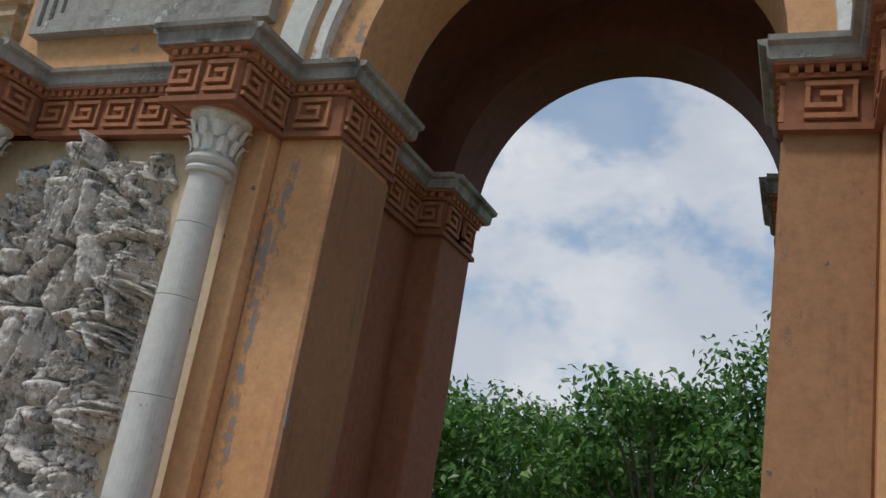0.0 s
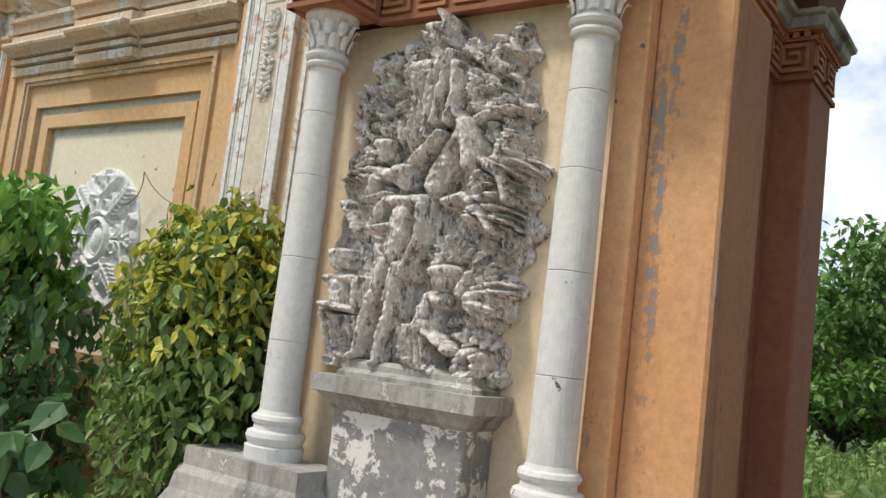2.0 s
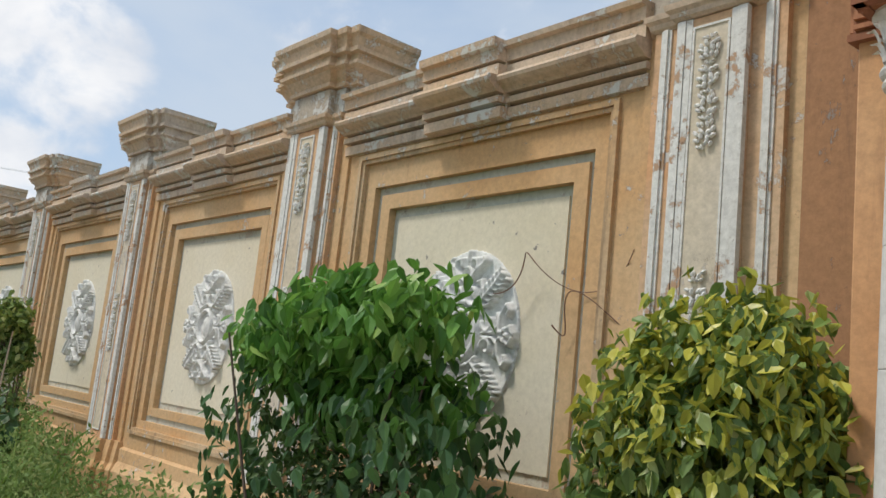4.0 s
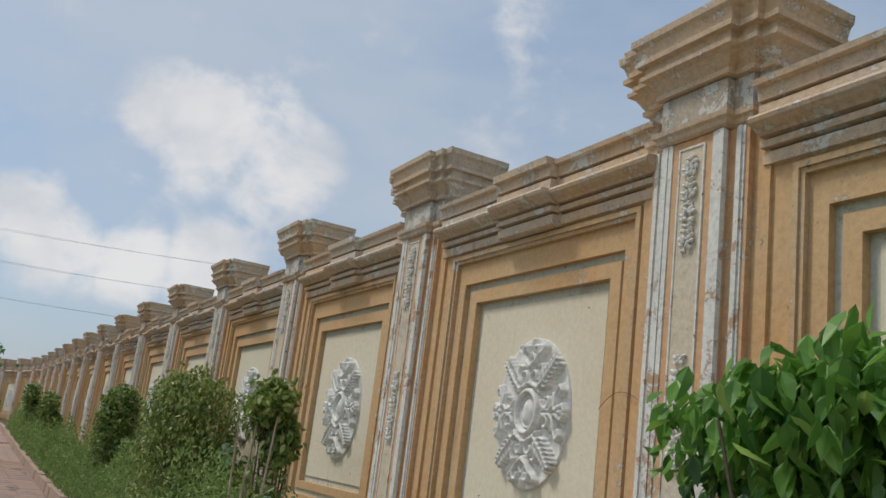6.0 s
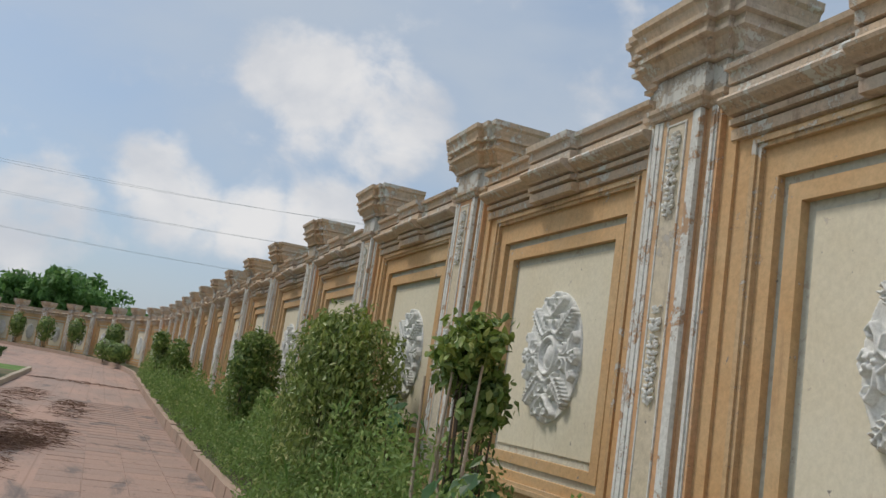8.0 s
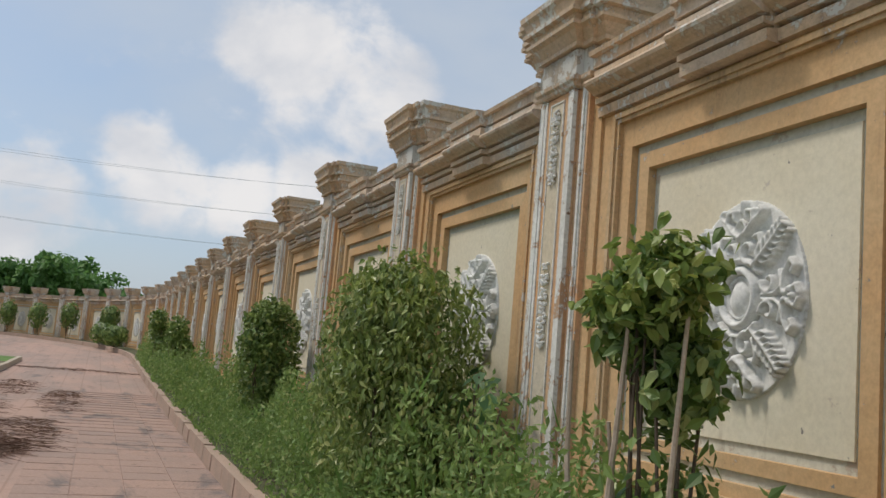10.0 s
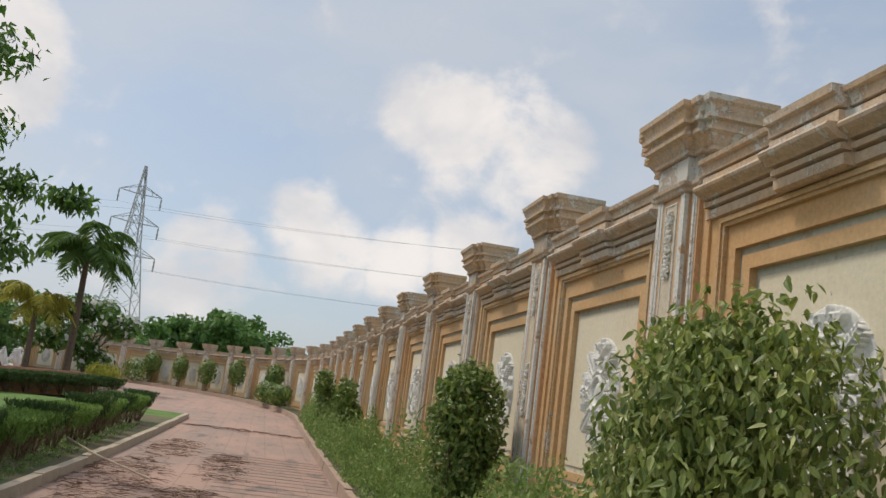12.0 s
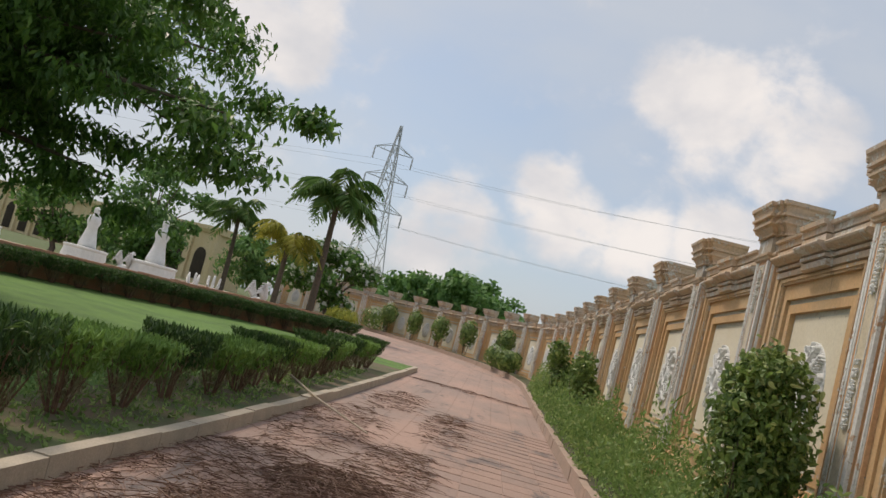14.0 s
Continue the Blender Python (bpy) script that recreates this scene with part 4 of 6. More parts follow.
pedestal = tagged(empty("relief_pedestal"), "peeling grey pedestal with a moulded ledge", "pedestal")
bm = bmesh.new()
hexa(bm, (-2.70, -2.13, 2.56, 2.74, 0.85), (-2.70, -2.13, 2.56, 2.74, 1.26))
part("body", softened(bm, 0.006), M_PATCHY, pedestal)
bm = bmesh.new()
for (z0, o0), (z1, o1) in zip([(1.225, 0.0), (1.24, 0.02), (1.26, 0.03), (1.28, 0.05), (1.285, 0.065)], [(1.24, 0.02), (1.26, 0.03), (1.28, 0.05), (1.285, 0.065), (1.345, 0.065)]):
    hexa(bm, (-2.70 - o0, -2.13 + o0, 2.56 - o0, 2.735, z0), (-2.70 - o1, -2.13 + o1, 2.56 - o1, 2.735, z1))
part("ledge", bm, M_STONE, pedestal, "moulded white-grey ledge")
bm = bmesh.new()
for (z0, o0), (z1, o1) in zip([(1.345, 0.01), (1.36, 0.01), (1.375, -0.01), (1.395, -0.01)], [(1.36, 0.01), (1.375, -0.01), (1.395, -0.01), (1.41, -0.03)]):
    hexa(bm, (-2.70 - o0, -2.13 + o0, 2.57 - o0, 2.737, z0), (-2.70 - o1, -2.13 + o1, 2.57 - o1, 2.737, z1))
part("relief_base", bm, M_STONE, pedestal, "dark stained stepped base")


def relief():
    """A tall carved plaster relief: leaf sprays, drapery folds and rounded forms standing out of the wall."""
    cx, z0, z1, hw = -2.47, 1.37, 2.74, 0.47
    nx, nz = 260, 380
    asp = (z1 - z0) / hw
    rng = random.Random(11)
    strokes = []

    def stroke(x, w, ang, ln, rad, ht, bend=0.0, n=3):
        px, pz = x, w * asp
        for i in range(n):
            a = ang + bend * i
            qx, qz = px + ln / n * math.cos(a), pz + ln / n * math.sin(a)
            strokes.append((px, pz, qx, qz, rad * (1 - 0.22 * i), ht * (1 - 0.08 * i)))
            px, pz = qx, qz

    for _ in range(330):  # foliage of the upper part
        x, w = rng.uniform(-0.85, 0.85), rng.uniform(0.60, 0.93)
        if abs(x + 0.02) > 0.20:
            stroke(x, w, rng.uniform(0.2, 2.9), rng.uniform(0.08, 0.16), rng.uniform(0.024, 0.045), rng.uniform(0.15, 0.6), rng.uniform(-0.5, 0.5))
    for k in range(30):  # long leaves sweeping out of the lower corner
        a = -0.55 + 2.0 * k / 29
        stroke(0.46 + 0.10 * math.cos(a), 0.20 + 0.02 * math.sin(a), a, rng.uniform(0.36, 0.58), rng.uniform(0.032, 0.05), rng.uniform(0.4, 0.8) * (1 if k % 2 else 0.6), rng.uniform(-0.30, 0.0), 6)
    for k in range(13):
        stroke(0.50, 0.40 + 0.010 * k, 0.15 + 0.07 * k, rng.uniform(0.34, 0.46), 0.045, 0.85 if k % 2 else 0.45, -0.16, 6)
    for k in range(13):  # spray behind the beast's head
        stroke(0.62 + 0.01 * k, 0.535 + 0.004 * k, 0.0 + 0.14 * k, rng.uniform(0.26, 0.40), 0.05, 0.9 if k % 2 else 0.5, -0.24, 6)
    for k in range(11):  # upright fan in the middle
        stroke(0.24, 0.27, 0.75 + 0.16 * k, 0.30, 0.032, 0.6 if k % 2 else 0.4, 0.0, 4)
    for k in range(9):  # cloak blown out to one side
        stroke(-0.42, 0.50 + 0.013 * k, 2.75 + 0.06 * k, rng.uniform(0.42, 0.55), 0.05, 0.75 if k % 2 else 0.4, 0.12, 6)
    for k in range(8):
        stroke(-0.60 - 0.02 * k, 0.36 + 0.012 * k, 1.9 + 0.1 * k, 0.30, 0.045, 0.6 if k % 2 else 0.35, 0.2, 5)
    for k in range(12):  # hanging folds of the seated shape's skirt
        stroke(-0.86 + 0.035 * k, 0.155, -1.65 + 0.02 * k, rng.uniform(0.26, 0.34), 0.026, 0.75 if k % 2 else 0.4, 0.03, 4)
    for _ in range(150):  # small growth along the foot and the sides
        x, w = rng.choice((rng.uniform(-0.95, 0.8), rng.uniform(-0.95, -0.6), rng.uniform(0.4, 0.8))), rng.uniform(0.0, 0.30) ** 1.5
        stroke(x, w, rng.uniform(0, 6.28), rng.uniform(0.05, 0.12), rng.uniform(0.022, 0.045), rng.uniform(0.2, 0.5))
    forms = []

    def limb(pts, r0, r1, ht):
        n = len(pts) - 1
        for i, ((ax, aw), (bx, bw)) in enumerate(zip(pts, pts[1:])):
            forms.append((ax, aw, bx, bw, 0.74 * (r0 + (r1 - r0) * (i + 0.5) / n), 0.80 * ht))

    def head(x, w, r, ht=1.1):
        forms.extend([(x, w - 0.006, x, w + 0.008, r * 0.72, 0.85 * ht), (x - 0.3 * r, w + 0.020, x + 0.3 * r, w + 0.022, r * 0.66, 0.95 * ht)])

    # tall draped shape at the top
    head(0.0, 0.90, 0.095)
    limb([(0.06, 0.965), (0.10, 0.93), (0.09, 0.89)], 0.045, 0.035, 1.25)
    limb([(0.0, 0.87), (0.0, 0.845)], 0.06, 0.07, 0.9)
    limb([(-0.17, 0.825), (0.15, 0.83)], 0.085, 0.085, 0.95)
    limb([(-0.02, 0.79), (-0.06, 0.71), (-0.10, 0.62)], 0.18, 0.13, 0.95)
    for k in range(6):
        limb([(-0.15 + 0.04 * k, 0.80), (-0.13 + 0.03 * k, 0.71), (-0.20 + 0.05 * k, 0.62)], 0.026, 0.02, 1.25 if k % 2 else 1.12)
    limb([(0.17, 0.85), (0.17, 0.76), (0.09, 0.66)], 0.055, 0.045, 1.3)
    limb([(0.10, 0.85), (0.08, 0.75), (0.02, 0.64)], 0.03, 0.03, 1.2)
    limb([(0.22, 0.82), (0.26, 0.74), (0.18, 0.665)], 0.06, 0.05, 1.1)
    # the beast: neck, brow, muzzle, bent foreleg
    limb([(0.10, 0.50), (0.20, 0.58), (0.33, 0.655)], 0.14, 0.12, 0.8)
    limb([(0.36, 0.655), (0.41, 0.60), (0.43, 0.545)], 0.12, 0.075, 1.2)
    limb([(0.47, 0.67), (0.60, 0.69), (0.74, 0.695)], 0.06, 0.03, 0.9)
    limb([(0.30, 0.675), (0.27, 0.70)], 0.04, 0.02, 1.2)
    limb([(0.26, 0.455), (0.40, 0.47), (0.58, 0.43), (0.66, 0.385)], 0.065, 0.04, 0.9)
    limb([(0.52, 0.56), (0.68, 0.53), (0.76, 0.46)], 0.06, 0.04, 1.0)
    # standing shape in the middle
    head(-0.14, 0.512, 0.10, 1.2)
    limb([(-0.29, 0.452), (0.04, 0.455)], 0.085, 0.085, 1.15)
    limb([(-0.13, 0.42), (-0.15, 0.36), (-0.17, 0.31)], 0.15, 0.11, 1.15)
    limb([(-0.31, 0.44), (-0.36, 0.375), (-0.19, 0.385)], 0.06, 0.045, 1.3)
    limb([(0.06, 0.44), (0.09, 0.35), (-0.02, 0.255)], 0.055, 0.04, 1.25)
    limb([(-0.05, 0.555), (0.05, 0.60), (0.14, 0.635)], 0.055, 0.04, 1.15)
    limb([(-0.24, 0.29), (-0.33, 0.16), (-0.40, 0.045), (-0.46, 0.035)], 0.08, 0.045, 1.2)
    limb([(-0.09, 0.28), (-0.12, 0.15), (-0.18, 0.03), (-0.22, 0.02)], 0.08, 0.045, 1.2)
    limb([(-0.16, 0.27), (-0.20, 0.19)], 0.05, 0.04, 1.0)
    # shape behind its shoulder
    head(-0.39, 0.592, 0.085, 0.95)
    limb([(-0.44, 0.535), (-0.30, 0.53)], 0.09, 0.08, 0.85)
    limb([(-0.46, 0.52), (-0.50, 0.46), (-0.33, 0.475)], 0.05, 0.04, 1.0)
    # seated shape with a rod across its knees
    head(-0.74, 0.285, 0.085, 1.0)
    limb([(-0.84, 0.238), (-0.62, 0.24)], 0.06, 0.06, 0.9)
    limb([(-0.73, 0.235), (-0.70, 0.175)], 0.11, 0.10, 0.9)
    limb([(-0.80, 0.165), (-0.48, 0.155)], 0.045, 0.045, 1.2)
    limb([(-0.52, 0.24), (-0.47, 0.17)], 0.06, 0.045, 1.0)
    # kneeling shape, an arm reaching down
    head(0.33, 0.25, 0.10, 1.2)
    limb([(0.22, 0.205), (0.36, 0.20)], 0.085, 0.08, 1.05)
    limb([(0.22, 0.19), (0.14, 0.13), (0.06, 0.08)], 0.14, 0.14, 1.0)
    limb([(0.20, 0.175), (0.27, 0.115), (0.46, 0.075)], 0.06, 0.045, 1.35)
    limb([(0.05, 0.05), (0.24, 0.035), (0.34, 0.02)], 0.10, 0.06, 1.05)
    for k in range(5):
        limb([(0.02 + 0.05 * k, 0.13), (0.10 + 0.05 * k, 0.04)], 0.02, 0.018, 1.3)
    for k in range(9):
        q = 2 * math.pi * k / 9
        forms.append((0.58 + 0.07 * math.cos(q), 0.045 + 0.03 * math.sin(q), 0.60 + 0.07 * math.cos(q), 0.05 + 0.03 * math.sin(q), 0.045, 0.75))
    small = len(strokes)
    strokes += [(ax, az * asp, bx, bz * asp, rad, ht) for ax, az, bx, bz, rad, ht in forms]
    uu = np.linspace(-1.1, 1.1, nx + 1)
    ww = np.linspace(0, 1, nz + 1)
    U, W = np.meshgrid(uu, ww)
    P = W * asp
    wob = 0.012 * np.sin(9 * P + 5 * U) + 0.008 * np.sin(17 * U - 6 * P)
    H = 0.10 + 0.05 * np.sin(7 * U + 3 * P) * np.sin(5 * P - 2 * U)
    FIG = np.zeros_like(H, dtype=bool)
    for si, (ax, az, bx, bz, rad, ht) in enumerate(strokes):
        dx, dz = bx - ax, bz - az
        k = np.clip(((U + wob - ax) * dx + (P - az) * dz) / (dx * dx + dz * dz + 1e-9), 0, 1)
        q = np.hypot(U + wob - ax - k * dx, P - az - k * dz) / rad
        top = 0.08 + 1.0 * ht * np.sqrt(np.clip(1 - q * q, 0, 1)) ** 0.8
        if si >= small:
            top = 0.30 + 0.75 * ht * np.sqrt(np.clip(1 - q * q, 0, 1)) ** 0.8
            H = np.where((q > 0.98) & (q < 1.35) & ~FIG, np.minimum(H, 0.12), H)
            FIG |= q < 0.98
        H = np.where(q < 1, np.maximum(H, top), H)
    TH = 1.3 * np.sin(2.6 * U + 1.1 * P) + 0.9 * np.sin(1.7 * P - 2.3 * U + 1.0)
    fold = np.sin(34 * (U * np.cos(TH) + P * np.sin(TH)) + 2.5 * np.sin(6 * U - 4 * P))
    grit = np.array([[1 - 2.4 * abs(noise.noise(Vector((u * 15, 9.0, w * 44)))) for u in uu] for w in ww])
    H = H + np.where(FIG, 0.04, 0.08) * np.clip(grit, -0.8, 1) + np.where(FIG, 0.0, 0.02) * fold * (H > 0.2)
    L = -0.97 + 0.26 * np.clip((W - 0.55) / 0.4, 0, 1) + 0.04 * np.sin(W * 31) + 0.03 * np.sin(W * 71)
    R = 0.76 + 0.20 * np.exp(-((W - 0.45) / 0.22) ** 2) + 0.045 * np.sin(W * 37) + 0.04 * np.sin(W * 83)
    cut = 0.915 + 0.025 * np.sin(U * 13) + 0.02 * np.sin(U * 29 + 1)
    head = np.hypot(U + 0.045, (W - 0.925) * asp) < 0.17
    inside = ((U > L) & (U < R) & (W < cut)) | head
    edge = np.where(head, 0.2, np.minimum(np.minimum(U - L, R - U), (cut - W) * 3))
    Y = np.where(inside, 2.742 - 0.015 - 0.165 * H * np.clip(edge * 10, 0.12, 1), 2.752)
    Y += np.where(inside, np.array([[0.006 * noise.noise(Vector((u * 24, 2.0, w * 70))) for u in uu] for w in ww]), 0)
    verts = np.stack([cx + hw * U, Y, z0 + (z1 - z0) * W], axis=2).reshape(-1, 3).tolist()
    ins, faces, row = inside.reshape(-1), [], nx + 1
    for i in range(nz):
        for j in range(nx):
            a = i * row + j
            if ins[a] or ins[a + 1] or ins[a + row] or ins[a + row + 1]:
                faces.append((a, a + 1, a + row + 1, a + row))
    return verts, faces


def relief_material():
    """Grey weathered plaster, with whitish and dark specks scattered at random."""
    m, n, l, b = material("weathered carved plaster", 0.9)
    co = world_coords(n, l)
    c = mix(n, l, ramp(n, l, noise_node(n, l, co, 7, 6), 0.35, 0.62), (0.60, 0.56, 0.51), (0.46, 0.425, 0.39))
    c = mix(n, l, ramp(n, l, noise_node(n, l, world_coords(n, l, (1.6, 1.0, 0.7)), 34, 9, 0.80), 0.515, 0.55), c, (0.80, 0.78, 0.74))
    c = mix(n, l, ramp(n, l, noise_node(n, l, world_coords(n, l, (2.5, 1.0, 0.6)), 20, 9, 0.78), 0.525, 0.57), c, (0.17, 0.155, 0.145))
    l.new(c, b.inputs["Base Color"])
    bump(n, l, b, noise_node(n, l, co, 60, 5, 0.7), 0.6, 0.008)
    return m


rv, rf = relief()
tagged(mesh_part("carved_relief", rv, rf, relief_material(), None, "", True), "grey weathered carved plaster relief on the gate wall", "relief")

# framed panel of the attic
frame_panel = tagged(empty("attic_panel"), "grey-white framed panel above the cornice", "panel", "", "structure")
bm = bmesh.new()
for o, y in ((0.0, -0.05), (0.04, -0.035), (0.08, -0.02)):
    ring(bm, 0.62 - o, 3.22 + o, 4.4 - o, 0.62 - o - 0.035, 3.22 + o + 0.035, 4.4 - o - 0.035, y, 0.05)
ob = part("frame", bm, M_STONE, frame_panel)
ob.location = (-2.45, 2.735, 0)
bm = bmesh.new()
hexa(bm, (-2.45 - 0.5, -2.45 + 0.5, 2.728, 2.745, 3.33), (-2.45 - 0.5, -2.45 + 0.5, 2.728, 2.745, 4.28))
part("panel", bm, M_STONE, frame_panel)

# end pilaster between the wall and the gate
end_pillar = wall_pillar(0.16, 0.31, 0.375)
end_pillar.matrix_world = pose(-4.01, FIELD, 0)
tagged(end_pillar, "wide plaster end pilaster with peeling white strips", "pillar", "", "structure")
bm = bmesh.new()
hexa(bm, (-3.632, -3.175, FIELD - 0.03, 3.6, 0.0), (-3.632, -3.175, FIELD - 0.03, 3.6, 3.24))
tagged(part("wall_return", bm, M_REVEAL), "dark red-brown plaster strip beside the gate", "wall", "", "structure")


# ---- planting ----
def shell(rng, k, c, r, flat=1.0, inner=0.35, lump=0.18, freq=2.4, seed=0.0, power=2.0):
    """Points and outward normals in the outer shell of a lumpy rounded body."""
    d = rng.normal(0, 1, (k, 3))
    d /= np.linalg.norm(d, axis=1)[:, None]
    sq = 1.0 / (np.sum(np.abs(d) ** power, axis=1) ** (1.0 / power))
    depth = 1 - inner * rng.random(k) ** 1.6
    bumps = np.array([1 + lump * noise.noise(Vector((a * freq + seed, b * freq + seed * 2, e * freq))) + 0.5 * lump * noise.noise(Vector((a * freq * 2.7, b * freq * 2.7, e * freq * 2.7 + seed))) for a, b, e in d])
    p = np.array(c) + d * np.array(r) * (sq * depth * bumps)[:, None]
    return p, d


def stems(bm, c, z0, z1, spread, rng, n=7, r=0.012):
    for _ in range(n):
        a, q = rng.uniform(0, 2 * math.pi), rng.uniform(0.3, 1.0)
        b = (c[0] + 0.2 * spread * math.cos(a), c[1] + 0.2 * spread * math.sin(a), z0)
        t = (c[0] + q * spread * math.cos(a), c[1] + q * spread * math.sin(a) * 0.8, z1 + rng.uniform(-0.1, 0.1))
        m = ((b[0] + t[0]) / 2 + rng.uniform(-0.05, 0.05), (b[1] + t[1]) / 2 + rng.uniform(-0.05, 0.05), (z0 + z1) / 2)
        tube(bm, [b, m, t], r, r * 0.45, 5)


def shrub(x, y, rx, ry, z0, z1, count, size, mat, label, seed, low=None, name="shrub", wide=0.5, extra=None, droop=0.35, power=2.6, lump=0.2):
    """A leafy shrub on the ground at (x, y): several stems and a crown of single leaves."""
    ob = tagged(empty(name, pose(x, y, slope(x) + 0.12)), label, "shrub")
    rng, pr = np.random.default_rng(seed), random.Random(seed)
    g = slope(x) + 0.12
    zc, rz = (z0 + z1) / 2 - g, (z1 - z0) / 2
    if count > 1000:
        ps, ns, nb = [], [], 13
        for b in range(nb):
            a, q = 2.4 * b, math.sqrt((b + 0.5) / nb)
            zz = zc + rz * (((b * 5) % nb) / (nb - 1) * 1.16 - 0.58)
            up = 0.72 + 0.28 * ((b * 5) % nb) / (nb - 1)
            c = (rx * 0.56 * q * up * math.cos(a), ry * 0.52 * q * up * math.sin(a), zz)
            s = pr.uniform(0.48, 0.60)
            p, n = shell(rng, count // nb, c, (rx * s * up, ry * s * 1.1 * up, rz * s), inner=0.5, seed=seed * 1.7 + b, power=2.0, lump=0.45)
            ps.append(p)
            ns.append(n)
        if count > 5000:
            p, n = shell(rng, count * 3 // 5, (0, 0, zc), (rx, ry, rz), inner=0.35, seed=seed * 2.3, power=2.9, lump=0.16, freq=3.2)
            ps.append(p)
            ns.append(n)
        p, n = np.concatenate(ps), np.concatenate(ns)
        n = n * 0.7 + np.array((0, -0.15, 0.45))
    else:
        p, n = shell(rng, count, (0, 0, zc), (rx, ry, rz), inner=0.5, seed=seed * 1.7, power=power, lump=lump)
    leaf_part("crown", p, n, size, mat, ob, "", seed, wide=wide, droop=droop, spread=1.0, full=size < 0.17)
    if extra:
        emat, ecount = extra
        order = np.argsort(-(p[:, 2] + 0.35 * rz * rng.random(len(p)) + 0.25 * rz * np.linalg.norm(p[:, :2] / np.array((rx, ry)), axis=1)))[:ecount]
        p, n = p[order] + rng.normal(0, size * 0.25, (len(order), 3)), n[order] + np.array((0, 0, 0.4))
        leaf_part("young_growth", p, n, size, emat, ob, "young yellow-green leaves", seed + 5, wide=wide, droop=droop, spread=1.0, full=size < 0.17)
    bm = bmesh.new()
    stems(bm, (0, 0), 0.0, max(zc, 0.3), rx * 0.7, pr, 9)
    part("woody_base", bm, M_BARK, ob, "thin woody stems")
    if low:
        p, n = shell(rng, low, (0, 0, (z0 - g) * 0.5), (rx * 0.8, ry * 0.8, max(z0 - g, 0.2) * 0.8), inner=0.8, seed=seed)
        leaf_part("lower_growth", p, n, size * 1.1, mat, ob, "", seed + 9, wide=wide, droop=droop)
    return ob


# beside the gate and along the wall
shrub(-3.58, 2.72, 0.47, 0.36, 0.42, 1.95, 6500, 0.062, L_BUSH, "yellow-green leafy shrub beside the gate", 3, 900, extra=(L_LIME, 2700), wide=0.5, power=2.4, lump=0.6, droop=0.9)
vine = shrub(-5.64, 2.72, 1.06, 0.42, 1.28, 2.08, 4200, 0.105, L_VINE, "broad-leaved green vine heaped over a shrub", 5, None, "vine", 0.5, None, 1.6, 4.0, 0.3)
rng = np.random.default_rng(51)
p, n = shell(rng, 1500, (0, 0, 1.0), (1.02, 0.42, 0.62), inner=0.3, seed=4.0, power=3.0)
keep = (np.abs(p[:, 0]) > 0.62) | (rng.random(len(p)) < 0.40)
leaf_part("hanging_growth", p[keep], n[keep] + np.array((0, -0.3, 0)), 0.09, L_BROAD, vine, "hanging pointed leaves", 6, wide=0.5, droop=1.6, full=True)
# inner leaves are coloured dark for the shade inside the heap
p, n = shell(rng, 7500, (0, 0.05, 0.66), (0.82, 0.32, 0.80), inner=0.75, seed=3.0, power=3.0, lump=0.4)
leaf_part("inner_growth", p, n, 0.05, L_DARK, vine, "small inner leaves darkened as shade", 8, wide=0.5)
leggy = shrub(-11.16, 2.60, 0.40, 0.30, 1.30, 2.02, 1900, 0.068, L_BUSH, "open leggy shrub with pale stems by the wall", 7, 700, extra=(L_TIP, 650), wide=0.52, power=2.2, lump=0.55)
for bx, tx, top in ((-0.10, -0.02, 1.75), (0.16, 0.22, 1.6), (-0.24, -0.30, 1.5), (0.10, -0.10, 1.2)):
    bm = bmesh.new()
    tube(bm, [(bx, -0.14 + 0.3 * bx, 0), (bx + 0.03, -0.15 + 0.3 * bx, top * 0.4), (tx - 0.02, -0.13 + 0.3 * bx, top * 0.7), (tx, -0.13 + 0.3 * tx, top)], 0.017, 0.008, 6)
    part("pale_stem", bm, M_BAMBOO, leggy, "pale grey bare stem")
shrub(-14.30, 2.62, 0.76, 0.54, 0.50, 2.12, 10500, 0.060, L_FRESH, "large rounded leafy shrub by the wall", 9, 900, extra=(L_TIP, 900), wide=0.42, lump=0.25, droop=0.9)
shrub(-19.62, 2.68, 0.47, 0.38, 0.72, 2.04, 5200, 0.066, L_BUSH, "dark rounded shrub against the wall", 11, 500, extra=(L_FRESH, 500))
shrub(-31.0, 2.60, 0.62, 0.42, 0.6, 2.05, 2200, 0.11, L_BUSH, "clipped green shrub by the wall", 13, 200)
shrub(-36.5, 2.45, 0.75, 0.42, 0.9, 2.35, 2200, 0.12, L_BUSH, "rounded green shrub by the wall", 15, 200)
for i, (x, y, r, z0, z1) in enumerate(((-52.5, 2.0, 0.75, 0.9, 1.9), (-55.5, 2.1, 0.8, 0.9, 2.0), (-56.5, 2.6, 0.6, 1.6, 2.9), (-62, 2.4, 0.62, 1.5, 3.0), (-66, 2.4, 0.7, 1.4, 2.9), (-69.5, 2.4, 0.6, 1.4, 3.0), (-74, 2.2, 1.3, 1.0, 2.5), (-73, 2.5, 0.7, 1.6, 3.0))):
    p = along(x, y).translation
    shrub(p.x, p.y, r, r * 0.8, z0, z1, 700, 0.2, L_BUSH, "small clipped shrub before the far wall", 60 + i)


